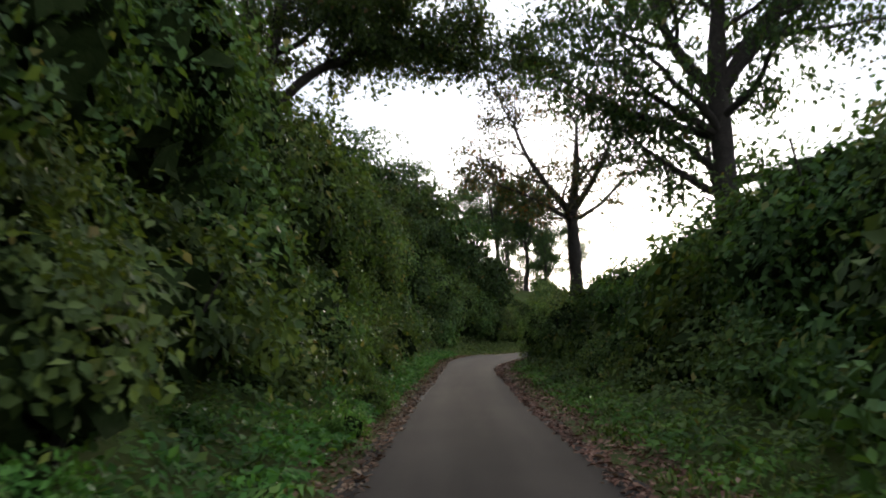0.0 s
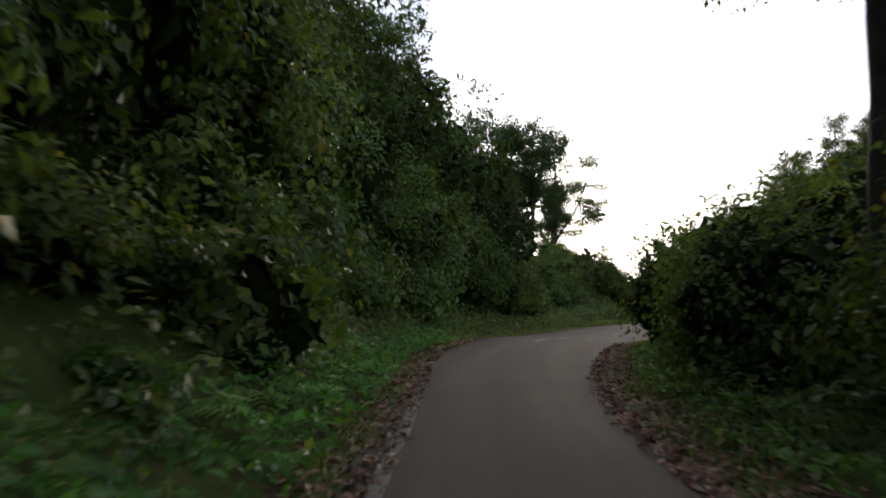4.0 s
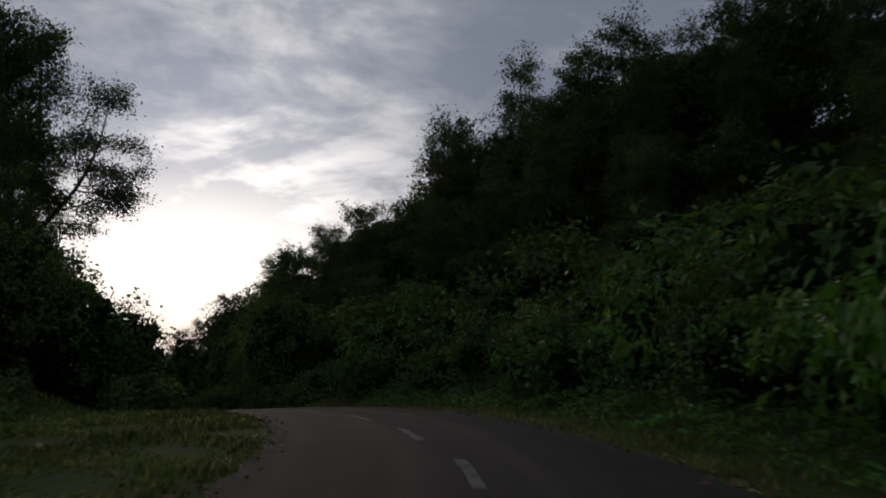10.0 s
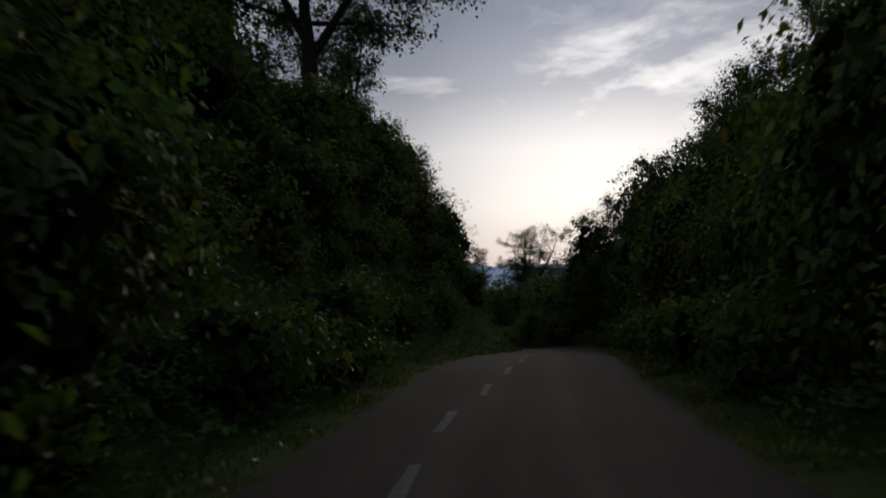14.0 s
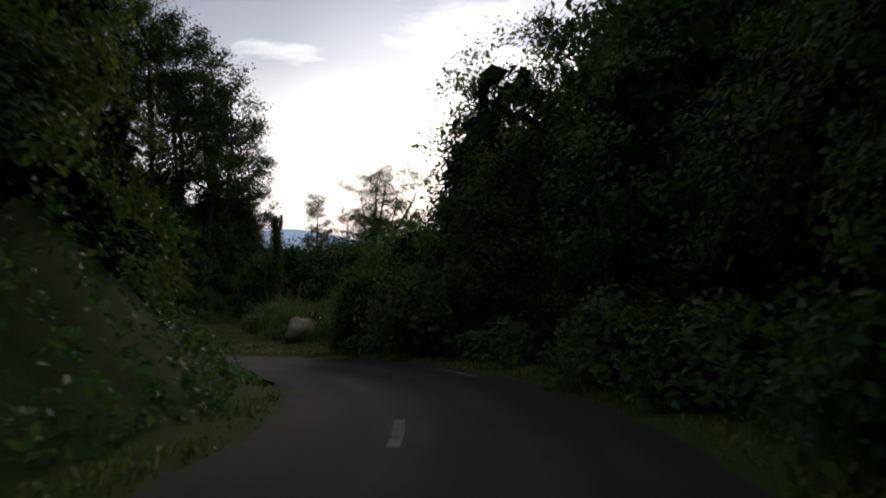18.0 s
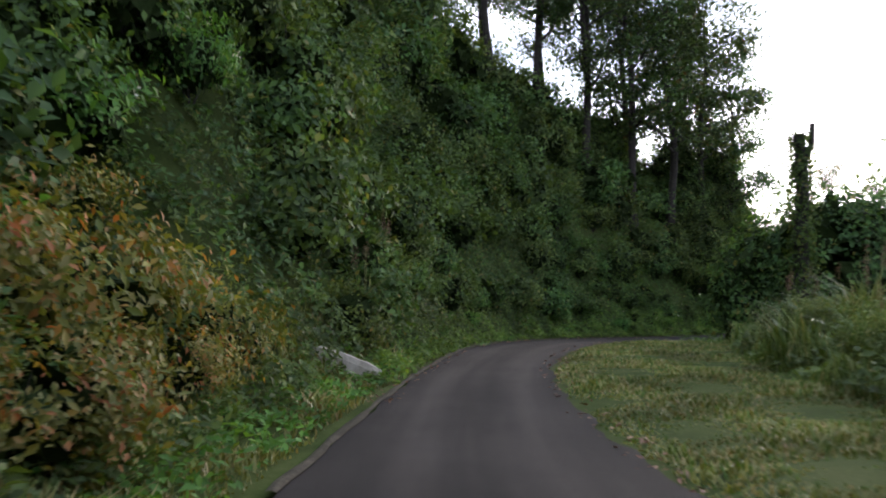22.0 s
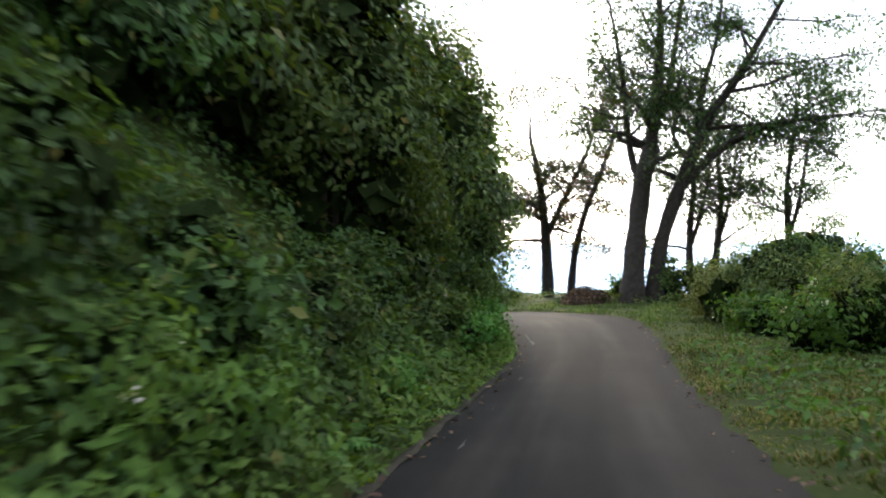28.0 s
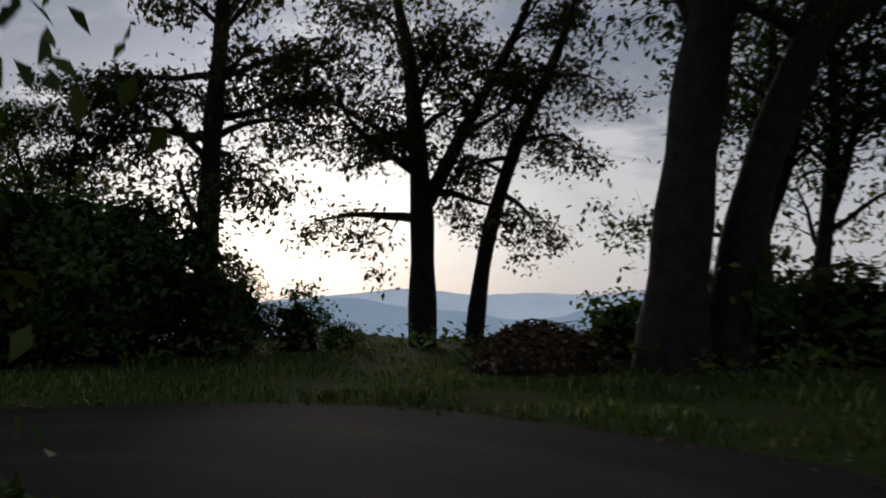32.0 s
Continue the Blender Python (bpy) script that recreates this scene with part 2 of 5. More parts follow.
M_GROUND = rough_material("bank_soil", [(0.018, 0.030, 0.008), (0.040, 0.056, 0.015), (0.068, 0.074, 0.027)], 0.9, 1.0, 1.0, 14.0, 0.04)
# dark leaf colour that stands for the shade inside bushes and crowns
M_SHADE_CORE = rough_material("shade_dark_leaf", [(0.008, 0.014, 0.005), (0.020, 0.032, 0.010), (0.034, 0.045, 0.016)], 5.0, 1.0, 1.0, 30.0, 0.05)
M_ASPHALT = asphalt_material()
M_LINE = rough_material("worn_road_paint", [(0.022, 0.020, 0.018), (0.095, 0.091, 0.085), (0.17, 0.165, 0.155)], 3.0, 0.9, 0.1, 45.0, 0.15)
M_CONCRETE = rough_material("concrete", [(0.12, 0.105, 0.08), (0.29, 0.265, 0.22), (0.40, 0.37, 0.31)], 2.5, 0.9, 0.3, 30.0)
M_KERB = rough_material("mossy_kerb", [(0.010, 0.012, 0.006), (0.035, 0.030, 0.020), (0.090, 0.075, 0.055)], 1.6, 0.95, 0.6, 22.0, 0.15)
M_ROCK = rough_material("boulder", [(0.17, 0.125, 0.085), (0.33, 0.255, 0.185), (0.44, 0.36, 0.27)], 2.2, 0.9, 0.6, 18.0)
M_MOUND = rough_material("brown_leaf_mould", [(0.018, 0.011, 0.008), (0.043, 0.028, 0.021), (0.070, 0.050, 0.040)], 3.0, 1.0, 1.0, 30.0)
M_HILL = haze_material("far_hill_haze_glow", (0.20, 0.27, 0.37), 1.0)
M_HILL_FAR = haze_material("farther_hill_haze_glow", (0.30, 0.37, 0.47), 1.0)

# ---- the road's line ----
ROUTE = [(-0.3, -11.0, 0.40), (0.2, -2.1, 0.07), (0.7, 6.9, -0.26), (1.2, 15.9, -0.59), (1.8, 24.9, -0.86), (2.5, 33.9, -1.04), (3.9, 42.8,
         -1.25), (6.3, 51.4, -1.49), (9.6, 59.8, -1.93), (13.7, 67.8, -2.12), (18.2, 75.6, -2.26), (23.0, 83.2, -2.50), (27.9, 90.8, -2.48),
         (30.9, 99.1, -2.64), (32.3, 107.8, -3.06), (32.4, 116.7, -3.75), (32.5, 125.7, -4.74), (33.6, 134.7, -5.35), (34.9, 143.6, -5.89),
         (36.5, 152.4, -6.74), (38.6, 161.2, -7.71), (40.5, 170.0, -8.58), (40.0, 178.9, -9.52), (36.9, 187.3, -10.52), (33.5, 195.7,
         -11.41), (30.9, 204.3, -11.82), (29.5, 213.1, -12.38), (29.5, 222.1, -13.21), (31.1, 231.0, -14.09), (34.4, 239.3, -14.82), (38.2,
         247.4, -15.30), (39.9, 250.9, -15.35), (42.6, 258.2, -15.40), (42.9, 261.5, -15.45), (41.0, 264.2, -15.50), (36.5, 264.9, -15.70),
         (29.0, 263.5, -16.20), (20.0, 261.0, -16.80)]
HALF = [1.45, 1.44, 1.43, 1.41, 1.36, 1.33, 1.97, 2.43, 2.90, 3.15, 3.46, 3.28, 2.62, 2.46, 2.62, 2.58, 2.55, 2.63, 2.65, 2.65, 2.65, 2.33,
        2.22, 2.09, 1.77, 1.40, 1.70, 1.83, 1.82, 1.72, 1.71, 1.75, 2.30, 2.40, 2.40, 2.30, 2.20, 2.20]


def smooth_line(points, step):
    """Catmull-Rom through the points, in about equal steps."""
    pts = np.array(points, float)
    ext = np.vstack([2 * pts[0] - pts[1], pts, 2 * pts[-1] - pts[-2]])
    out = []
    for k in range(1, len(ext) - 2):
        a, b, c, d = ext[k - 1: k + 3]
        n = max(2, int(np.linalg.norm(c - b) / step))
        for u in np.arange(n) / n:
            out.append(0.5 * (2 * b + (c - a) * u + (2 * a - 5 * b + 4 * c - d) * u * u + (3 * b - a - 3 * c + d) * u ** 3))
    out.append(pts[-1])
    return np.array(out)


LINE = smooth_line([(*p, w) for p, w in zip(ROUTE, HALF)], 0.5)
ARC = np.r_[0, np.cumsum(np.hypot(*np.diff(LINE[:, :2], axis=0).T))]
AHEAD = np.gradient(LINE[:, :2], axis=0)
AHEAD /= np.linalg.norm(AHEAD, axis=1)[:, None]
SIDE = np.stack([AHEAD[:, 1], -AHEAD[:, 0]], -1)       # to the right
END = ARC[-1]


def table(rows, c):
    r = np.array(rows, float)
    return [np.interp(c, r[:, 0], r[:, k]) for k in range(1, r.shape[1])]


# station: flat verge, rise of the bank, its run, slope beyond, most that the slope beyond adds
LEFT = [(0, 0.9, 5.0, 6, 0.2, 6), (45, 0.9, 5.0, 6, 0.2, 6), (60, 1.0, 4.5, 6, 0.15, 5), (76, 1.6, 2.5, 7, 0.05, 3),
        (90, 6.0, 0.8, 8, -0.03, 3), (112, 8.0, 0.8, 8, -0.02, 3), (124, 4.0, 2.5, 7, 0.0, 3), (136, 1.5, 5.0, 7, 0.05, 3),
        (150, 1.4, 8.5, 8, 0.1, 4), (166, 1.2, 10.5, 7, 0.1, 4), (188, 1.0, 10.5, 7, 0.1, 4), (198, 0.8, 5.0, 6, 0.2, 6), (206, 1.0, 1.8, 4, 0.7, 16),
        (220, 1.2, 2.2, 3, 1.1, 16), (230, 0.5, 18.0, 9.5, 0.9, 14), (244, 0.5, 17.0, 9, 0.9, 13), (252, 0.5, 15.2, 8.5, 0.5, 9), (260, 0.5, 13.0, 8, 0.3, 6), (268, 0.5, 10.4, 7.5, 0.2, 4), (276, 0.5, 8.0, 6.5, 0.1, 3), (284, 0.8, 6.0, 7, 0.1, 2), (330, 0.8, 8.0, 8, 0.1, 2)]
RIGHT = [(0, 0.9, 0.8, 5, 0.0, 2), (45, 1.0, 0.8, 5, 0.0, 2), (60, 1.5, 0.4, 5, 0.05, 3), (85, 1.6, 1.0, 5, 0.35, 14),
         (100, 1.6, 1.8, 6, 0.48, 18), (130, 1.2, 2.5, 6, 0.48, 18), (160, 1.0, 3.0, 6, 0.5, 17), (186, 1.0, 2.5, 6, 0.45, 15), (200, 1.5, 0.5, 5, 0.1, 8), (208, 2.5, 0.4, 5, 0.0, 8),
         (215, 4.5, 0.2, 6, -0.45, 400), (245, 4.0, 0.3, 6, -0.5, 400), (268, 4.5, 0.2, 5, -0.5, 400), (282, 10.5, 0.0, 4, -0.55, 400), (330, 8.0, 0.0, 4, -0.55, 400)]


def nearest(xy):
    """For places: index of the line, and distance from the road's edge with its side (-1 left, 1 right; negative on the road)."""
    xy = np.asarray(xy, float).reshape(-1, 2)
    idx = np.empty(len(xy), int)
    for k in range(0, len(xy), 8000):
        part_xy = xy[k:k + 8000]
        d2 = ((part_xy[:, None, :] - LINE[None, ::2, :2]) ** 2).sum(-1)
        idx[k:k + 8000] = d2.argmin(1) * 2
    idx = np.minimum(idx, len(LINE) - 1)
    off = xy - LINE[idx, :2]
    side = np.where((off * SIDE[idx]).sum(1) >= 0, 1, -1)
    return idx, np.hypot(*off.T) - LINE[idx, 3], side


def ripple(x, y):
    return 0.5 * np.sin(x * 0.61 + 1.3 * np.sin(y * 0.37)) * np.sin(y * 0.53 + 0.7) + 0.3 * np.sin(x * 1.7 + y * 1.3) * np.sin(y * 1.9 - x * 0.6)


def height(xy):
    xy = np.asarray(xy, float).reshape(-1, 2)
    idx, d, side = nearest(xy)
    c = ARC[idx]
    z = LINE[idx, 2].copy()
    for s, rows in ((-1, LEFT), (1, RIGHT)):
        verge, rise, run, slope, most = table(rows, c)
        u = np.clip((d - verge) / run, 0, 1)
        u = u * 0.6 + 0.4 * u * u * (3 - 2 * u)
        beyond = np.clip(np.maximum(d - verge - run, 0) * slope, -most, most)
        h = rise * u + beyond + np.clip(d - verge, 0, 3) / 3 * 0.35 * ripple(xy[:, 0], xy[:, 1])
        z = np.where(side == s, z + np.where(d > 0, h, 0), z)
    z -= 0.06 * np.clip((0.25 - d) / 0.3, 0, 1)
    far = np.clip((d - 70) / 600, 0, 1)
    z = z * (1 - far) - 470 * far * far * (3 - 2 * far)
    return z


def ground_z(x, y):
    return float(height([(x, y)])[0])


def line_at(c):
    """Middle of the road, half its width and its right, at a station."""
    p = np.array([np.interp(c, ARC, LINE[:, j]) for j in range(4)])
    n = np.array([np.interp(c, ARC, SIDE[:, j]) for j in range(2)])
    return p, n / np.linalg.norm(n)


def at(c, off, lift=0.0):
    """A place by station and by distance from the middle of the road (right positive)."""
    k = int(np.clip(np.searchsorted(ARC, c), 0, len(ARC) - 1))
    x, y = LINE[k, :2] + SIDE[k] * off
    return Vector((x, y, ground_z(x, y) + lift))


# ---- building helpers ----
def mesh_from(name, verts, faces, smooth=False):
    me = bpy.data.meshes.new(name)
    verts, faces = np.asarray(verts, np.float32), np.asarray(faces, np.int32)
    n = faces.shape[1]
    me.vertices.add(len(verts))
    me.vertices.foreach_set("co", verts.ravel())
    me.loops.add(faces.size)
    me.loops.foreach_set("vertex_index", faces.ravel())
    me.polygons.add(len(faces))
    me.polygons.foreach_set("loop_start", np.arange(0, faces.size, n, dtype=np.int32))
    me.polygons.foreach_set("loop_total", np.full(len(faces), n, np.int32))
    if smooth:
        me.polygons.foreach_set("use_smooth", np.ones(len(faces), bool))
    me.update(calc_edges=True)
    me.validate()
    return me


def solid(name, me, mat, parent=None, label=""):
    ob = new(name, me)
    if not me.materials:
        me.materials.append(mat)
    if parent:
        ob.parent = parent
    if label:
        ob["label"] = label
    return ob


def part(name, bm, mat, parent, label=""):
    me = bpy.data.meshes.new(name)
    bm.to_mesh(me)
    bm.free()
    return solid(name, me, mat, parent, label)


def leaf_mesh(name, pos, normal, size, rng, aspect=0.5, droop=0.25):
    """One folded leaf of two triangles at each place; normal: the way that its face looks."""
    n = len(pos)
    nrm = normal + rng.normal(0, 0.55, (n, 3))
    nrm /= np.linalg.norm(nrm, axis=1)[:, None] + 1e-9
    t = rng.normal(0, 1, (n, 3))
    t -= nrm * (t * nrm).sum(1)[:, None]
    t[:, 2] -= droop
    t /= np.linalg.norm(t, axis=1)[:, None] + 1e-9
    b = np.cross(nrm, t)
    s = (size * rng.uniform(0.5, 1.35, n))[:, None]
    a = aspect * s
    v = np.stack([pos - t * s * 0.5, pos + b * a * 0.5 + nrm * s * 0.08, pos + t * s * 0.55 - nrm * s * 0.06, pos - b * a * 0.5 + nrm * s * 0.08], 1).reshape(-1, 3)
    k = np.arange(n)[:, None] * 4
    f = np.concatenate([k + [0, 1, 2], k + [0, 2, 3]], 1).reshape(-1, 3)
    return mesh_from(name, v, f)


def blade_mesh(name, pos, high, rng, width=0.012, lean=0.35):
    """Grass: bent blades of three triangles."""
    n = len(pos)
    h = (high * rng.uniform(0.5, 1.25, n))[:, None]
    ang = rng.uniform(0, 2 * np.pi, n)
    d = np.stack([np.cos(ang), np.sin(ang), 0 * ang], -1)
    w = np.stack([-np.sin(ang), np.cos(ang), 0 * ang], -1) * (width * (0.6 + h))
    bend = lean * rng.uniform(0.2, 1.6, n)[:, None] * h
    up = np.array([0, 0, 1.0])
    m = pos + up * h * 0.6 + d * bend * 0.35
    v = np.stack([pos - w, pos + w, m + w * 0.8, m - w * 0.8, pos + up * h * (1 - 0.25 * lean) + d * bend], 1).reshape(-1, 3)
    k = np.arange(n)[:, None] * 5
    f = np.concatenate([k + [0, 1, 2], k + [0, 2, 3], k + [3, 2, 4]], 1).reshape(-1, 3)
    return mesh_from(name, v, f)


def tubes(paths, sides=7):
    """Tapered round limbs. paths: lists of (point, radius)."""
    verts, faces = [], []
    for path in paths:
        base = len(verts)
        pts = [Vector(p) for p, _ in path]
        for k, (p, r) in enumerate(path):
            d = (pts[min(k + 1, len(pts) - 1)] - pts[max(k - 1, 0)]).normalized()
            q = d.to_track_quat("Z", "Y") if k == 0 else old.rotation_difference(d) @ q
            old = d
            for j in range(sides):
                a = 2 * math.pi * j / sides
                verts.append(tuple(pts[k] + q @ Vector((math.cos(a) * r, math.sin(a) * r, 0))))
        for k in range(len(path) - 1):
            for j in range(sides):
                a, b = base + k * sides + j, base + k * sides + (j + 1) % sides
                faces += [(a, b, b + sides), (a, b + sides, a + sides)]
    return verts, faces

# ---- ground, road ----
def make_ground():
    xs = np.unique(np.r_[-4800, -3000, -1800, -1000, -600, -360, -220, -140, -100, -75, -60, -50, np.arange(-42, 90, 0.8), 95, 105, 120, 140, 180, 250, 360, 600, 1000, 1800, 3000, 4800])
    ys = np.unique(np.r_[-4800, -3000, -1800, -1000, -600, -360, -220, -140, -100, -75, -60, -45, np.arange(-36, 300, 0.8), 310, 325, 345, 370, 420, 500, 650, 900, 1400, 2200, 3300, 4900])
    gx, gy = np.meshgrid(xs, ys)
    xy = np.stack([gx.ravel(), gy.ravel()], -1)
    z = height(xy)
    nx, ny = len(xs), len(ys)
    k = (np.arange(ny - 1)[:, None] * nx + np.arange(nx - 1)[None, :]).ravel()
    faces = np.stack([k, k + 1, k + nx + 1, k + nx], -1)
    ob = solid("ground", mesh_from("ground", np.c_[xy, z], faces, True), M_GROUND)
    tagged(ob, "dark leaf-covered soil of a wooded hillside", "ground", kind="structure")


def strip(name, c0, c1, left, right, lift, mat, step=0.5, crown=0.0, wobble=0.0, cols=8):
    """A band along the road between two stations; left and right: distances from its middle as functions of the station."""
    cs = np.arange(c0, c1 + step * 0.5, step)
    rng = np.random.default_rng(int(c0 * 7 + cols))
    verts, faces, uvs = [], [], []
    for c in cs:
        mid, n = line_at(c)
        l, r = left(c, mid[3]), right(c, mid[3])
        if wobble:
            l += wobble * (math.sin(c * 1.9) * 0.5 + math.sin(c * 4.7 + 1) * 0.3 + rng.normal(0, 0.25))
            r += wobble * (math.sin(c * 2.3 + 2) * 0.5 + math.sin(c * 5.1) * 0.3 + rng.normal(0, 0.25))
        for j in range(cols + 1):
            u = j / cols
            o = l + (r - l) * u
            p = mid[:2] + n * o
            verts.append((*p, mid[2] + lift + crown * (1 - (2 * u - 1) ** 2)))
            uvs.append((o, c))
    n = cols + 1
    for i in range(len(cs) - 1):
        for j in range(cols):
            a = i * n + j
            faces.append((a, a + 1, a + n + 1, a + n))
    me = mesh_from(name, verts, faces, True)
    layer = me.uv_layers.new(name="along")
    idx = np.empty(len(me.loops), np.int32)
    me.loops.foreach_get("vertex_index", idx)
    layer.data.foreach_set("uv", np.array(uvs, np.float32)[idx].ravel())
    return solid(name, me, mat)


make_ground()
road = strip("road", 0, END, lambda c, w: -w, lambda c, w: w, 0.0, M_ASPHALT, 0.4, 0.02, 0.10)
tagged(road, "worn grey-brown asphalt lane winding down the hillside", "road", kind="structure")

DASH = [(60, -0.43), (66, -0.2), (74, 0.13), (77, 0.3), (81.5, 0.47), (86, 0.55), (93, 0.45), (101, 0.35), (106, 0.1), (112, -0.2), (119, -0.5),
        (125, -0.95), (130, -1.2), (133, -1.0), (138, -0.9), (145, -1.05), (149, -1.1), (151, -1.0), (153, -0.8), (162, -0.25), (178, -0.4), (184, -0.67)]


def make_lines():
    c = 61.2
    while c < 186:
        mid = table(DASH, c + 1)[0]
        ob = strip("centre_line_dash", c, c + 2.2, lambda q, k: mid - 0.075, lambda q, k: mid + 0.075, 0.026, M_LINE, 0.25, 0.0, 0.012, 2)
        tagged(ob, "worn white dash of the centre line on the asphalt", "road marking", "centre line dashes")
        c += 4.6
    for c0, c1, inset in ((30, 46, 0.16), (258, 278, 0.42)):
        ob = strip("edge_line", c0, c1, lambda q, w: -w + inset, lambda q, w: -w + inset + 0.13, 0.008, M_LINE, 0.25, 0.0, 0.012, 2)
        tagged(ob, "faded white edge line along the lane", "road marking", "edge lines")
    ob = strip("edge_line", 194, 196.5, lambda q, w: w - 0.5, lambda q, w: w - 0.37, 0.012, M_LINE, 0.25, 0.0, 0.03, 2)
    tagged(ob, "faded white edge line along the lane", "road marking", "edge lines")


make_lines()


def make_hills():
    rng = np.random.default_rng(5)
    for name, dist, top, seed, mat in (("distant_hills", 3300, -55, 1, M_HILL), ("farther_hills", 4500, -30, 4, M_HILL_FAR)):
        az = np.radians(np.arange(-75, 110, 0.75))
        ridge = top + 34 * np.sin(az * 7 + seed) + 22 * np.sin(az * 17 + 2 * seed) + 9 * np.sin(az * 41 + seed) + rng.normal(0, 2.2, len(az))
        verts = []
        for k in range(9):
            u = k / 8
            r = dist - 900 * u
            z = ridge * (1 - u) ** 1.3 + (-475) * (1 - (1 - u) ** 1.3) + 14 * np.sin(az * 30 + k) * u * (1 - u) * 4
            verts.append(np.stack([r * np.sin(az) + 40, r * np.cos(az) + 250, z], -1))
        n = len(az)
        v = np.concatenate(verts)
        k = (np.arange(8)[:, None] * n + np.arange(n - 1)[None, :]).ravel()
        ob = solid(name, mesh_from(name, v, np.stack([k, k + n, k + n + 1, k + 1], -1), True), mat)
        tagged(ob, "mountain ridge far beyond the valley, haze put into its glowing blue colour", "mountains", kind="structure")


make_hills()


# ---- plants ----
def dome_points(n, rng, flat=0.8, clumps=26, spread=0.17):
    """Leaf places in clumps over a lumpy dome of radius about 1, with the way outwards."""
    cdir = rng.normal(0, 1, (clumps, 3))
    cdir[:, 2] = np.abs(cdir[:, 2]) * 1.05 - 0.5
    cdir /= np.linalg.norm(cdir, axis=1)[:, None]
    centre = cdir * rng.uniform(0.62, 1.0, clumps)[:, None] * [1, 1, flat]
    k = rng.integers(0, clumps, n)
    p = centre[k] + rng.normal(0, spread, (n, 3)) * [1, 1, 0.8]
    out = p / (np.linalg.norm(p, axis=1)[:, None] + 1e-6) + [0, 0, 0.55]
    return p + [0, 0, flat * 0.72], out


def shade_core(root, seed, wide, high, mid, n=150, size=0.4):
    """Filling of leaves with inner shade put into the colour; lets little light through."""
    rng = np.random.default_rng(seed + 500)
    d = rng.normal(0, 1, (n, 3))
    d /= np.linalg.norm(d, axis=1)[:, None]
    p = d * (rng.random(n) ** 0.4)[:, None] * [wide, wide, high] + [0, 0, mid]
    core = solid("tangle", leaf_mesh("tangle", p, d + rng.normal(0, 0.5, (n, 3)), np.full(n, size), rng, 0.75), M_SHADE_CORE, root)
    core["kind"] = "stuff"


def shrub_proto(name, mat, leaves, size, seed, label, aspect=0.5, flat=0.85, flower=0):
    rng = np.random.default_rng(seed)
    root = new(name)
    p, out = dome_points(leaves, rng, flat)
    solid("foliage", leaf_mesh("foliage", p, out, np.full(leaves, size), rng, aspect), mat, root)
    paths = []
    for _ in range(7):
        a, r = rng.uniform(0, 6.28), rng.uniform(0.2, 0.75)
        top = Vector((math.cos(a) * r, math.sin(a) * r, flat * rng.uniform(0.7, 1.3)))
        paths.append([((top.x * 0.12, top.y * 0.12, -0.15), 0.028), (tuple(top * 0.55), 0.018), (tuple(top), 0.006)])
    solid("stem", mesh_from("stem", *tubes(paths, 5)), M_BARK, root)
    shade_core(root, seed, 0.62, flat * 0.6, flat * 0.62)
    if flower:
        k = rng.choice(leaves, flower)
        q = np.repeat(p[k], 10, 0) + rng.normal(0, 0.035, (flower * 10, 3)) + [0, 0, 0.1]
        head = solid("flower_head", leaf_mesh("flower_head", q, np.tile([0, 0, 1.0], (len(q), 1)), np.full(len(q), 0.05), rng, 0.9), M_FLOWER, root)
        head["kind"] = "stuff"
    return tagged(root, label, "shrub")


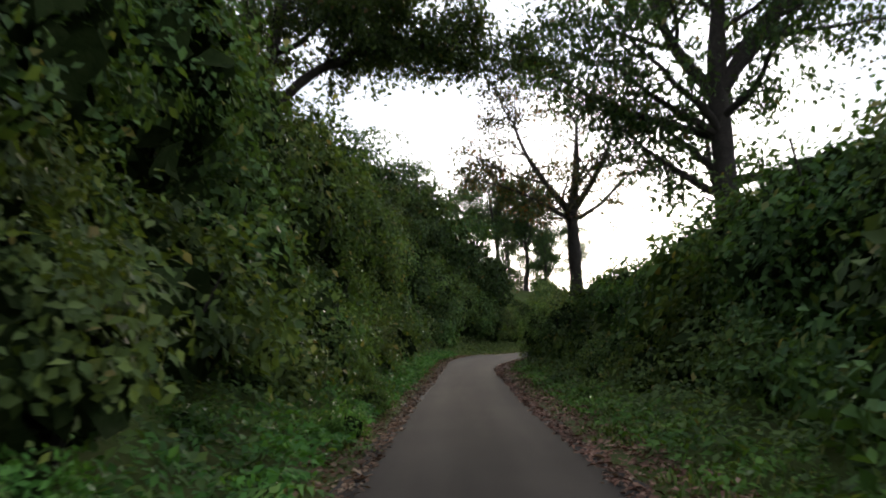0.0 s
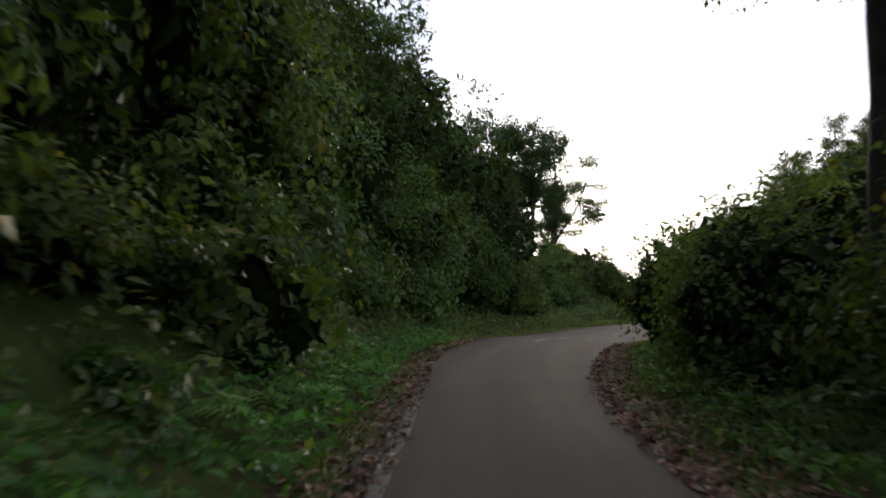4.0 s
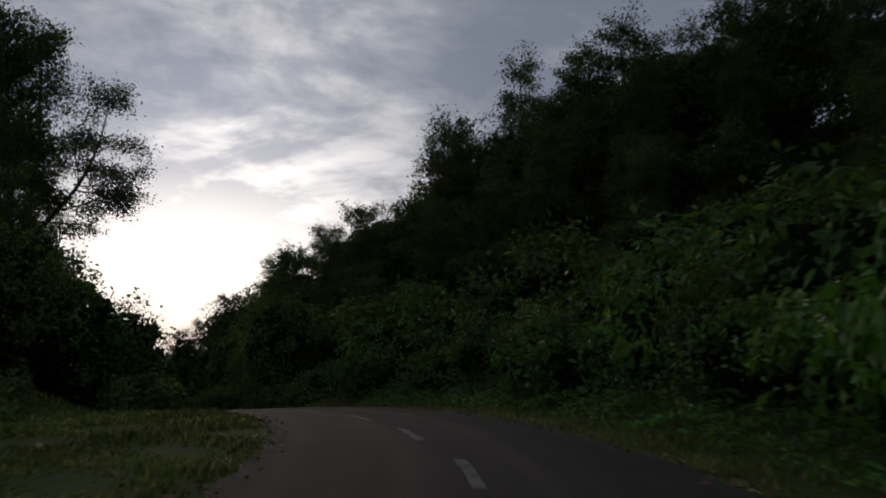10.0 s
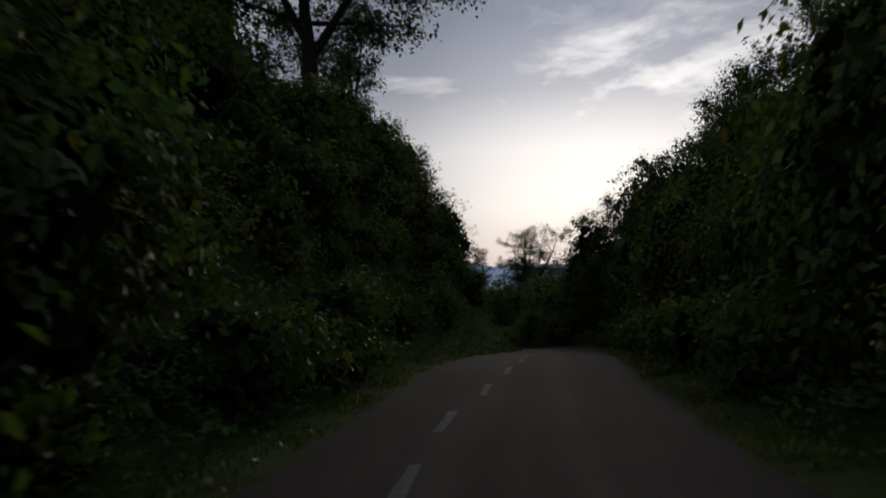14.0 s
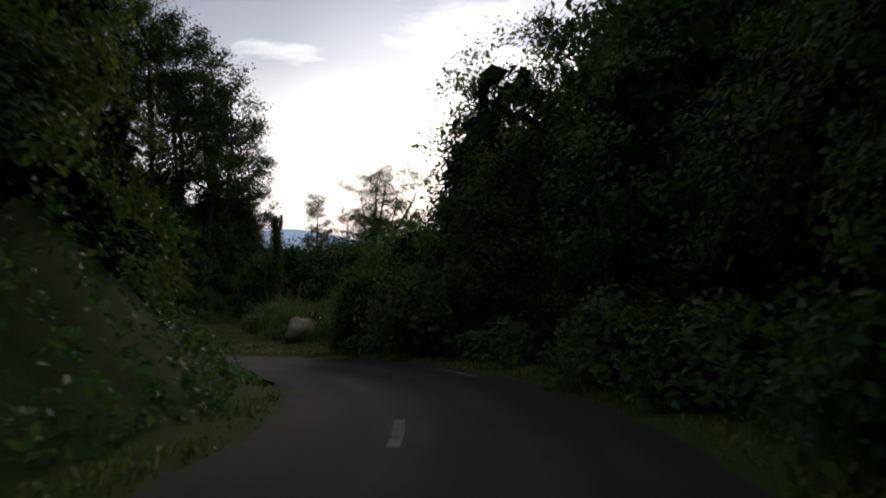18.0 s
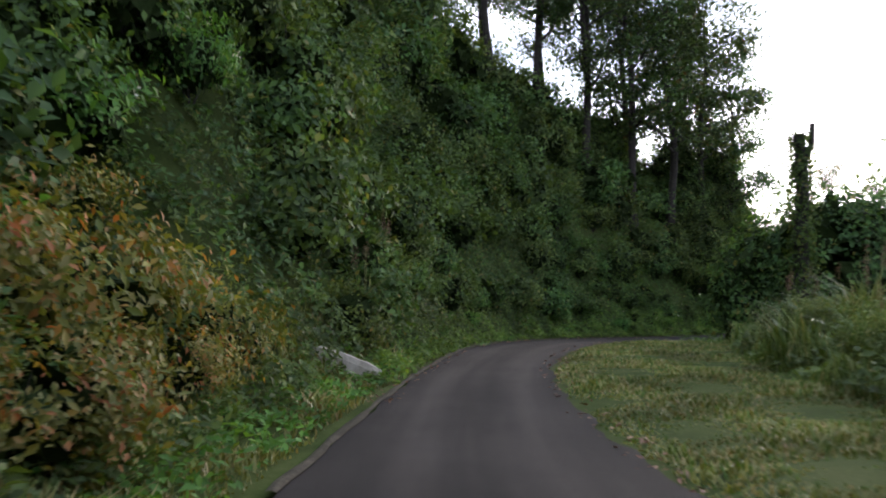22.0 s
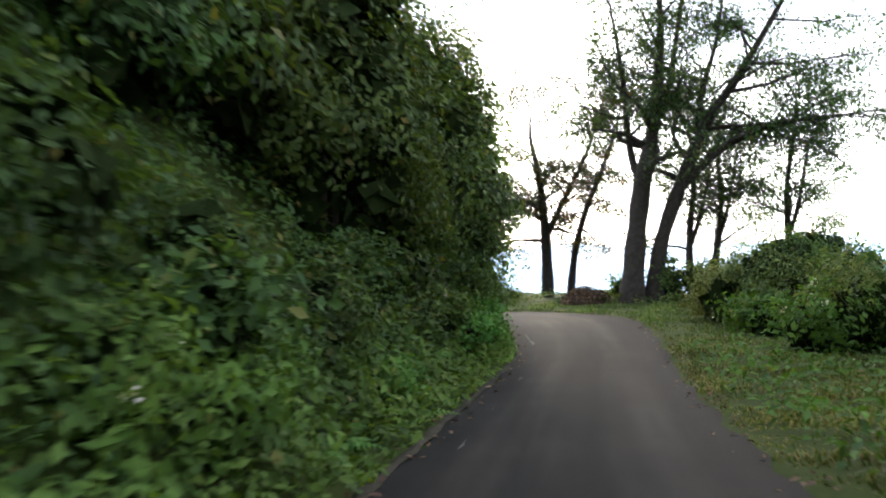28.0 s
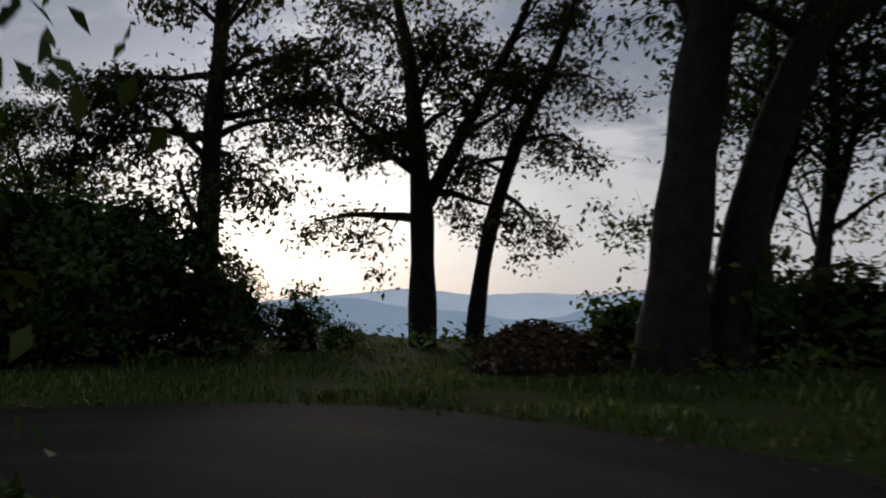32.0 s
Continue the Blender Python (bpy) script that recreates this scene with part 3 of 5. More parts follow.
def tree_proto(name, seed, high, trunk_r, crown_w, mat, label, leaves=4200, size=0.2, fork=0.35, lean=(0, 0), levels=3, leaders=4, droop=0.0, low_limbs=0, puff=0.0):
    """A tapered trunk that divides into limbs, branches and twigs; the leaves sit in sprays round the twigs."""
    rng = np.random.default_rng(seed)
    root = new(name)
    stout, thin, tips = [], [], []

    def grow(p, d, length, r, level):
        line = [(tuple(p), r)]
        for k in range(3):
            d = (d + Vector(rng.normal(0, 0.16, 3)) + Vector((0, 0, 0.07 - droop * (0.25 if level < 2 else 0)))).normalized()
            p = p + d * length / 3
            r *= 0.80
            line.append((tuple(p), r))
        if level > 0 or not puff:
            (stout if level > 1 else thin).append(line)
        if level == 0:
            tips.extend([Vector(q[0]) for q in line[1:]])
            return
        if level == 1:
            tips.append(Vector(line[-1][0]))
        turn0 = rng.uniform(0, 6.28)
        for k in range(4 if level < 3 else 3):
            w = 3 if k == 0 else 1 + rng.integers(0, 3)
            side = d.orthogonal().normalized()
            side.rotate(Matrix.Rotation(turn0 + k * 2.1, 3, d))
            spread = rng.uniform(0.15, 0.4) if k == 0 else rng.uniform(0.55, 1.05)
            nd = (d * math.cos(spread) + side * math.sin(spread)).normalized()
            nd.z *= 0.62
            grow(Vector(line[w][0]), nd.normalized(), length * rng.uniform(0.58, 0.82), max(line[w][1] * 0.62, 0.006), level - 1)

    n, base = 7, Vector((0, 0, -0.5))
    trunk = []
    for k in range(n + 1):
        u = k / n
        z = fork * high * u
        q = Vector((lean[0] * (z + 0.5) + 0.05 * math.sin(5 * u + seed), lean[1] * (z + 0.5) + 0.05 * math.sin(4 * u + 2 * seed), z + (-0.5 if k == 0 else 0)))
        trunk.append((tuple(q), trunk_r * (1.45 if k == 0 else 1.12 if k == 1 else 1.0) * (1 - 0.3 * u)))
    stout.append(trunk)
    top, r1 = Vector(trunk[-1][0]), trunk[-1][1]
    reach = (high * (1 - fork)) / (2.15 if levels == 3 else 1.9)
    a0 = rng.uniform(0, 6.28)
    for k in range(leaders):
        a = a0 + k * 6.28 / max(1, leaders - 1)
        tilt = 0.12 if k == 0 else math.atan2(crown_w * 0.5, high * (1 - fork)) * rng.uniform(0.85, 1.5)
        d = Vector((math.cos(a) * math.sin(tilt) + lean[0] * 0.8, math.sin(a) * math.sin(tilt) + lean[1] * 0.8, math.cos(tilt)))
        grow(top, d.normalized(), reach * (1.0 if k == 0 else rng.uniform(0.75, 1.0)), r1 * (0.92 if k == 0 else 0.6), levels)
    for k in range(low_limbs):
        q = trunk[3 + k % 4]
        a = rng.uniform(0, 6.28)
        grow(Vector(q[0]), Vector((math.cos(a), math.sin(a), rng.uniform(0.1, 0.5))).normalized(), crown_w * 0.2, q[1] * 0.35, max(1, levels - 1))
    v1, f1 = tubes(stout, 8)
    v2, f2 = tubes(thin, 4)
    solid("trunk", mesh_from("trunk", v1 + v2, f1 + [tuple(i + len(v1) for i in f) for f in f2], True), M_BARK, root)
    tp = np.array([tuple(p) for p in tips])
    k = rng.integers(0, len(tp), leaves)
    sp = size * 1.15
    p = tp[k] + rng.normal(0, 1, (leaves, 3)) * [sp, sp, sp * 0.5] - [0, 0, sp * 0.3]
    if puff:
        # close rounded clumps round the branch ends
        mid = np.median(tp, 0)
        near = tp[np.linalg.norm((tp - mid) / [crown_w * 0.5, crown_w * 0.5, high * 0.5], axis=1) < 1.05]
        hub = near[rng.choice(len(near), min(len(near), 26), replace=False)]
        k = rng.integers(0, len(hub), leaves)
        d = rng.normal(0, 1, (leaves, 3)) + [0, 0, 0.35]
        d /= np.linalg.norm(d, axis=1)[:, None]
        rad = puff * crown_w * rng.uniform(0.6, 1.25, len(hub))[k] * rng.uniform(0.72, 1.03, leaves)
        p = hub[k] + d * rad[:, None] * [1, 1, 0.72] * (1 + 0.12 * rng.normal(0, 1, leaves))[:, None]
    outw = np.tile([0, 0, 1.0], (leaves, 1)) + (p - [0, 0, high * 0.6]) / (crown_w * 0.9)
    solid("crown", leaf_mesh("crown", p, outw, np.full(leaves, size), rng, 0.52, 0.5), mat, root)
    if puff:
        shade_core(root, seed, crown_w * 0.36, high * 0.26, float(np.median(tp[:, 2])), 420, 0.62)
    return tagged(root, label, "tree")


def limbed_tree(name, seed, trunk, label, mat, leaves=9000, size=0.17, stems=(), limbs=(), extra=10, low=0.35, wide=3.0, droop=0.10, whole=False, spray=1.0):
    """A tree from the lines of its trunk and of its forks, (x, y, z, radius) from the ground up.
    limbs: (line, share of its length, azimuth, elevation, length); extra more grow round the lines above the share low."""
    rng = np.random.default_rng(seed)
    root = new(name)
    lines = [smooth_line(p, 0.45) for p in (trunk, *stems)]
    groups, tips = [], []

    def side_of(d):
        s = d.cross(Vector((0, 0, 1)))
        return s.normalized() if s.length > 0.05 else d.orthogonal().normalized()

    def limb(p, d, length, r):
        out, n, line = [], 6, [(tuple(p), r)]
        for k in range(n):
            d = (d + Vector(rng.normal(0, 0.15, 3)) + Vector((0, 0, 0.05 - droop * k / n))).normalized()
            p = p + d * length / n
            line.append((tuple(p), max(0.012, r * (1 - 0.85 * (k + 1) / n))))
        out.append((line, 6))
        pts = [Vector(q[0]) for q in line]
        count = max(5, int(length * 3.3))
        for j in range(count):
            u = 0.2 + 0.8 * (j + rng.uniform(0, 0.8)) / count
            i = min(n - 1, int(u * n))
            q = pts[i].lerp(pts[i + 1], min(1, u * n - i))
            along = (pts[i + 1] - pts[i]).normalized()
            a = rng.uniform(0.55, 1.15) * (1 if j % 2 else -1)
            nd = (along * math.cos(a) + side_of(along) * math.sin(a) + Vector((0, 0, rng.uniform(-0.25, 0.45)))).normalized()
            reach = rng.uniform(0.6, 1.1) * (0.34 * length * (1.15 - u) + 0.6)
            b = [(tuple(q), max(0.010, line[i][1] * 0.4))]
            for k in range(3):
                nd = (nd + Vector(rng.normal(0, 0.18, 3)) - Vector((0, 0, droop * 0.8))).normalized()
                q = q + nd * reach / 3
                b.append((tuple(q), 0.008 if k < 2 else 0.004))
            out.append((b, 4))
            tips.append(q)
            for k in range(int(reach / 0.2) + 2):
                m = rng.integers(1, 4)
                c = Vector(b[m][0])
                td = (nd + Vector(rng.normal(0, 0.7, 3)) * Vector((1, 1, 0.6))).normalized()
                e = c + td * rng.uniform(0.25, 0.65)
                out.append(([(tuple(c), 0.006), (tuple(e), 0.003)], 3))
                tips.extend([e, c.lerp(e, 0.55)])
        groups.append(out)

    for i, u, az, el, length in limbs:
        ln = lines[i]
        k = min(len(ln) - 1, int(u * len(ln)))
        az, el = radians(az), radians(el)
        limb(Vector(ln[k][:3]), Vector((math.cos(az) * math.cos(el), math.sin(az) * math.cos(el), math.sin(el))), length, ln[k][3] * 0.5)
    a = rng.uniform(0, 6.28)
    for j in range(extra):
        ln = lines[j % len(lines)]
        u = (low if j % len(lines) == 0 else 0.25) + (1 - (low if j % len(lines) == 0 else 0.25)) * (j // len(lines) + rng.uniform(0.3, 1)) / (extra // len(lines) + 1)
        k = min(len(ln) - 1, int(u * len(ln)))
        a += 2.4 + rng.uniform(-0.4, 0.4)
        el = rng.uniform(0.15, 0.5) + 0.5 * u
        limb(Vector(ln[k][:3]), Vector((math.cos(a) * math.cos(el), math.sin(a) * math.cos(el), math.sin(el))), wide * rng.uniform(0.65, 1.1) * (1.12 - 0.45 * u), max(0.03, ln[k][3] * 0.45))
    for ln in lines:
        p, d = Vector(ln[-1][:3]), Vector(ln[-1][:3]) - Vector(ln[-3][:3])
        limb(p, (d.normalized() + Vector((0.3, 0.1, 0))).normalized(), wide * 0.8, ln[-1][3] * 0.8)
        limb(p, (d.normalized() + Vector((-0.2, 0.9, 0))).normalized(), wide * 0.7, ln[-1][3] * 0.7)
        limb(p, (d.normalized() - Vector((0.55, 0.2, 0))).normalized(), wide * 0.8, ln[-1][3] * 0.8)

    def bark(out, sub):
        v, f = [], []
        for sides in (14, 6, 4, 3):
            q = [ln for ln, s in out if s == sides]
            if q:
                a, b = tubes(q, sides)
                f += [tuple(i + len(v) for i in t) for t in b]
                v += a
        solid(sub, mesh_from(sub, v, f, True), M_BARK, root)

    stem = [([(tuple(q[:3]), q[3] * (1 + 0.06 * math.sin(3.1 * q[2] + seed))) for q in ln], 14) for ln in lines]
    if whole:
        bark(stem + [x for g in groups for x in g], "trunk")
    else:
        bark(stem, "trunk")
        for g in groups:
            bark(g, "limb")
    tp = np.array([tuple(p) for p in tips])
    k = rng.integers(0, len(tp), leaves)
    sp = size * 1.0 * spray
    p = tp[k] + rng.normal(0, 1, (leaves, 3)) * [sp, sp, sp * 0.75] - [0, 0, sp * 0.35]
    solid("crown", leaf_mesh("crown", p, np.tile([0, 0, 1.0], (leaves, 1)), np.full(leaves, size), rng, 0.6, 0.6), mat, root)
    return tagged(root, label, "tree")


def straight(high, r, bend, seed):
    """A nearly straight trunk line."""
    return [(bend * (k / 5) ** 1.5 * high + 0.12 * math.sin(k * 1.7 + seed), 0.1 * math.sin(k * 2.1 + seed), -0.5 + (high + 0.5) * k / 5, r * (1.5 if k == 0 else 1.08 - 0.17 * k)) for k in range(6)]


def placed(proto, where, turn=0.0, size=1.0, tall=1.0, sink=0.0):
    return copy_thing(proto, Matrix.LocRotScale(Vector(where) - Vector((0, 0, sink)), Euler((0, 0, turn)), (size, size, size * tall)))


DARK = "dense dark green broadleaf shrub on the roadside bank"
SHRUBS = [shrub_proto("shrub", M_SHRUB, 1400, 0.13, 11, DARK), shrub_proto("shrub", M_SHRUB, 1400, 0.115, 12, DARK, 0.62, 1.0),
          shrub_proto("shrub", M_SHRUB, 1200, 0.15, 13, "leafy green shrub with large leaves on the bank", 0.6, 0.75)]
BACK = [shrub_proto("hillside_shrub", M_SHRUB, 950, 0.155, 14, "rounded dark green shrub on the steep hillside", 0.6, 0.95),
        shrub_proto("hillside_shrub", M_SHRUB, 950, 0.145, 15, "rounded dark green shrub on the steep hillside", 0.6, 1.1)]
HERBS = [shrub_proto("roadside_bush", M_HERB, 1200, 0.145, 21, "low bright green leafy bush beside the lane", 0.55, 0.6),
         shrub_proto("roadside_bush", M_HERB, 1300, 0.125, 22, "bright green leafy bush with pale flower heads", 0.5, 0.75, 7)]
YELLOWS = [shrub_proto("yellowing_bush", M_YELLOW, 3200, 0.082, 31, "yellow-green bush turning brown beside the lane", 0.5, 0.6)]
SLENDER = "tall slender broadleaf tree with an airy dark crown"
TREES = [limbed_tree("tree", 41, straight(9.6, 0.17, 0.02, 1), SLENDER, M_TREE, 9000, 0.17, extra=16, low=0.38, wide=2.5, whole=True, spray=1.3),
         limbed_tree("tree", 42, straight(10.6, 0.19, -0.03, 2), SLENDER, M_TREE, 10000, 0.17, stems=([(-0.1, 0.05, 4.2, 0.12), (0.7, 0.3, 6.5, 0.10), (1.3, 0.6, 9.0, 0.05)],), extra=15, low=0.34, wide=2.7, whole=True, spray=1.3),
         tree_proto("hill_tree", 43, 10.0, 0.2, 7.5, M_TREE, "broadleaf tree with a dense rounded dark crown", 6500, 0.235, 0.16, (0, 0), 1, 9, 0, 3, 0.17)]


def thicket_proto(seed, label, tall=1.15, n=5200, size=0.068):
    """A bush as high as a small tree, leafy down to the ground."""
    rng = np.random.default_rng(seed)
    root = new("bushy_tree")
    p, out = dome_points(n, rng, tall, 90 if tall < 1.5 else 130, 0.11)
    p[:, 2] -= 0.1 * tall
    solid("crown", leaf_mesh("crown", p, out, np.full(n, size), rng, 0.62), M_SHRUB, root)
    shade_core(root, seed, 0.74, tall * 0.72, tall * 0.7, int(380 * tall), 0.27)
    paths = []
    for k in range(5):
        a, r = rng.uniform(0, 6.28), rng.uniform(0.15, 0.5)
        top = Vector((math.cos(a) * r, math.sin(a) * r, rng.uniform(1.0, 1.45) * tall))
        paths.append([((top.x * 0.15, top.y * 0.15, -0.1), 0.04), (tuple(top * 0.5), 0.026), (tuple(top), 0.008)])
    solid("trunk", mesh_from("trunk", *tubes(paths, 6)), M_BARK, root)
    return tagged(root, label, "tree")


DENSE = [thicket_proto(44, "dense bushy young tree crowding the lane"), thicket_proto(45, "dense bushy young tree crowding the lane")]
COLUMN = [thicket_proto(47, "tall leafy bush crowding the lane like a wall", 2.0, 9000, 0.062), thicket_proto(48, "tall leafy bush crowding the lane like a wall", 1.8, 8500, 0.062)]
SCRUB = [shrub_proto("scrub_bush", M_SCRUB, 1900, 0.09, 33, "dull yellow-green scrub bush on the grass verge", 0.45, 0.7)]
COVER = [shrub_proto("slope_shrub", M_SHRUB, 900, 0.15, 16, "shrub in the unbroken green cover of the slope", 0.6, 0.8),
         shrub_proto("slope_shrub", M_SHRUB, 900, 0.14, 17, "shrub in the unbroken green cover of the slope", 0.55, 0.95)]


def fern_proto(seed):
    """Arching fronds, each with two rows of leaflets, round one crown."""
    rng = np.random.default_rng(seed)
    root = new("fern")
    for f in range(9):
        a, length = f * 0.7 + rng.uniform(-0.2, 0.2), rng.uniform(0.75, 1.1)
        d, w = np.array([math.cos(a), math.sin(a), 0]), np.array([-math.sin(a), math.cos(a), 0])
        verts, faces = [], []
        for k in range(15):
            u = (k + 1) / 15
            mid = d * length * u + np.array([0, 0, length * (0.75 * u - 0.62 * u * u)])
            half = 0.24 * length * (math.sin(math.pi * min(1, u * 0.93 + 0.07)) ** 0.8)
            for side in (-1, 1):
                i = len(verts)
                tip = mid + w * side * half + d * 0.05 - np.array([0, 0, 0.25 * half])
                verts += [tuple(mid - d * 0.026), tuple(mid + d * 0.026), tuple(tip)]
                faces.append((i, i + 1, i + 2))
        solid("frond", mesh_from("frond", verts, faces), M_FERN, root)
    return tagged(root, "bright green fern with arching fronds beside the lane", "fern")


FERN = [fern_proto(71), fern_proto(72)]


def reed_proto(seed):
    """A tuft of long arching grass blades with a few feathery plumes."""
    rng = np.random.default_rng(seed)
    root = new("reed_tuft")
    n = 150
    a, r = rng.uniform(0, 6.28, n), 0.28 * rng.random(n) ** 0.5
    solid("foliage", blade_mesh("foliage", np.stack([r * np.cos(a), r * np.sin(a), 0 * a], -1), np.full(n, 1.5), rng, 0.011, 0.75), M_REED, root)
    for k in range(4):
        a = rng.uniform(0, 6.28)
        top = Vector((0.35 * math.cos(a), 0.35 * math.sin(a), rng.uniform(1.75, 2.1)))
        rows = [((0.05 * math.cos(a), 0.05 * math.sin(a), 0.0), 0.008), (tuple(top * 0.55), 0.006), (tuple(top), 0.003)]
        solid("stalk", mesh_from("stalk", *tubes([rows], 4), True), M_DRYGRASS, root)
        p = np.array(top) + rng.normal(0, 1, (60, 3)) * [0.035, 0.035, 0.12] - [0, 0, 0.1]
        solid("plume", leaf_mesh("plume", p, rng.normal(0, 1, (60, 3)), np.full(60, 0.05), rng, 0.3, 0.8), M_LITTER, root)["kind"] = "stuff"
    return tagged(root, "tall tuft of arching grass with feathery plumes", "grass tuft")


REED = [reed_proto(75), reed_proto(76)]


def scatter(rng, c0, c1, d0, d1, side, n):
    """Places between two stations, from d0 to d1 metres off the road's edge."""
    c = rng.uniform(c0, c1, n)
    mid = np.stack([np.interp(c, ARC, LINE[:, j]) for j in range(4)], -1)
    way = np.stack([np.interp(c, ARC, SIDE[:, j]) for j in range(2)], -1)
    d = rng.uniform(d0, d1, n)
    xy = mid[:, :2] + way * (side * (mid[:, 3] + d))[:, None]
    i2, dd, s2 = nearest(xy)
    keep = (dd > d0 * 0.6) & (s2 == side)
    return xy[keep], c[keep], d[keep]


def slope_normal(xy):
    e = 0.3
    zx = (height(xy + [e, 0]) - height(xy - [e, 0])) / (2 * e)
    zy = (height(xy + [0, e]) - height(xy - [0, e])) / (2 * e)
    n = np.stack([-zx, -zy, np.ones(len(xy))], -1)
    return n / np.linalg.norm(n, axis=1)[:, None]


def undergrowth(name, c0, c1, d0, d1, side, per_m2, size, mat, seed, label, deep=0.35, aspect=0.55, lump=0.5):
    """Leaves that cover the bank in lumps, in one mesh."""
    rng = np.random.default_rng(seed)
    n = int((c1 - c0) * (d1 - d0) * per_m2)
    xy, c, d = scatter(rng, c0, c1, d0, d1, side, n)
    nrm = slope_normal(xy)
    lumps = 0.5 + 0.5 * np.sin(xy[:, 0] * 2.1 + 1.7 * np.sin(xy[:, 1] * 1.3)) * np.sin(xy[:, 1] * 2.4 + xy[:, 0] * 0.7)
    up = 0.06 + deep * (0.15 + lumps * lump * 2) * rng.uniform(0.2, 1.0, len(xy)) ** 0.6 * np.clip((d - d0) / 0.5 + 0.35, 0.35, 1)
    p = np.c_[xy, height(xy)] + (nrm * 0.55 + [0, 0, 0.45]) * up[:, None]
    out = nrm + [0, 0, 0.6] + np.array([0, -0.25, 0])
    ob = solid(name, leaf_mesh(name, p, out, np.full(len(p), size), rng, aspect), mat)
    return tagged(ob, label, "undergrowth", kind="stuff")


def grass(name, c0, c1, d0, d1, side, per_m2, high, mat, seed, label, lean=0.5, width=0.022):
    rng = np.random.default_rng(seed)
    xy, c, d = scatter(rng, c0, c1, d0, d1, side, int((c1 - c0) * (d1 - d0) * per_m2))
    hh = high * (0.55 + 0.45 * np.sin(xy[:, 0] * 1.9) * np.sin(xy[:, 1] * 1.4 + 1)) * np.clip((d - d0) / 0.6 + 0.35, 0.35, 1)
    ob = solid(name, blade_mesh(name, np.c_[xy, height(xy) - 0.02], hh, rng, width, lean), mat)
    return tagged(ob, label, "grass", kind="stuff")


IVY = "leafy green undergrowth covering the steep bank"
# left bank, from the start to the end
undergrowth("bank_undergrowth", 0, 40, 0.7, 6, -1, 105, 0.125, M_SHRUB, 1, IVY, 0.5)
undergrowth("bank_undergrowth", 40, 90, 1.0, 9, -1, 70, 0.15, M_SHRUB, 2, IVY, 0.6)
undergrowth("bank_undergrowth", 90, 135, 5.0, 14, -1, 40, 0.24, M_SHRUB, 3, IVY, 0.7)
undergrowth("bank_undergrowth", 135, 200, 0.9, 10, -1, 60, 0.17, M_SHRUB, 4, IVY, 0.7)
undergrowth("bank_undergrowth", 200, 240, 2.0, 15, -1, 100, 0.17, M_SHRUB, 5, IVY, 1.1)
undergrowth("bank_undergrowth", 240, 286, 0.7, 9, -1, 190, 0.125, M_SHRUB, 6, IVY, 0.6)
undergrowth("bank_undergrowth", 212, 236, 1.0, 6.0, -1, 260, 0.14, M_SHRUB, 55, IVY, 0.7)
undergrowth("bank_undergrowth", 222, 268, 5.5, 15, -1, 170, 0.19, M_SHRUB, 56, IVY, 0.9)
undergrowth("bank_undergrowth", 228, 250, 0.5, 5.5, -1, 260, 0.13, M_SHRUB, 57, IVY, 0.55)
# right side
undergrowth("bank_undergrowth", 0, 60, 0.9, 7, 1, 85, 0.13, M_SHRUB, 7, IVY, 0.5)
undergrowth("bank_undergrowth", 60, 135, 1.6, 8, 1, 60, 0.16, M_SHRUB, 8, IVY, 0.6)
undergrowth("bank_undergrowth", 135, 205, 1.0, 9, 1, 60, 0.17, M_SHRUB, 9, IVY, 0.7)
undergrowth("bank_undergrowth", 205, 290, 4.5, 10, 1, 40, 0.20, M_SHRUB, 10, IVY, 0.6)
# herbs along the edges
HERBY = "bright green herbs along the edge of the lane"
undergrowth("edge_herbs", 0, 60, 0.25, 1.5, -1, 130, 0.13, M_HERB, 21, HERBY, 0.35)
undergrowth("edge_herbs", 0, 60, 0.5, 1.6, 1, 90, 0.12, M_HERB, 22, HERBY, 0.25)
undergrowth("edge_herbs", 60, 130, 0.9, 2.4, 1, 70, 0.14, M_HERB, 23, HERBY, 0.35)
undergrowth("edge_herbs", 195, 228, 0.3, 1.8, -1, 110, 0.13, M_HERB, 24, HERBY, 0.35)
undergrowth("edge_herbs", 222, 286, 0.05, 1.1, -1, 190, 0.13, M_HERB, 25, HERBY, 0.45)
undergrowth("edge_herbs", 244, 278, 0.4, 1.7, -1, 190, 0.15, M_HERB, 26, "knee-high bright green broad-leaved herbs on the bank", 0.6, 0.6)
undergrowth("edge_herbs", 250, 274, 0.4, 4.5, 1, 30, 0.15, M_HERB, 27, HERBY, 0.35)
# grass
MOWN = "short green grass on the verge"
grass("verge_grass", 0, 60, 0.05, 1.3, -1, 110, 0.16, M_GRASS, 41, MOWN)
grass("verge_grass", 0, 62, 0.1, 1.6, 1, 110, 0.18, M_GRASS, 42, MOWN)
grass("verge_grass", 60, 90, 0.05, 5, -1, 60, 0.18, M_GRASS, 43, MOWN)
grass("verge_grass", 86, 132, 0.05, 10, -1, 100, 0.2, M_GRASS, 44, MOWN, 0.6, 0.028)
grass("verge_grass", 60, 140, 0.05, 2.0, 1, 80, 0.22, M_GRASS, 45, MOWN)
grass("verge_grass", 135, 205, 0.05, 1.2, -1, 90, 0.2, M_GRASS, 46, MOWN)
grass("verge_grass", 140, 205, 0.05, 1.4, 1, 90, 0.2, M_GRASS, 47, MOWN)
grass("dry_grass", 203, 276, 0.05, 5.4, 1, 300, 0.15, M_DRYGRASS, 48, "yellowish dry grass on the wide verge", 0.8, 0.02)
grass("verge_grass", 200, 290, 0.05, 6.0, 1, 60, 0.22, M_GRASS, 49, MOWN)
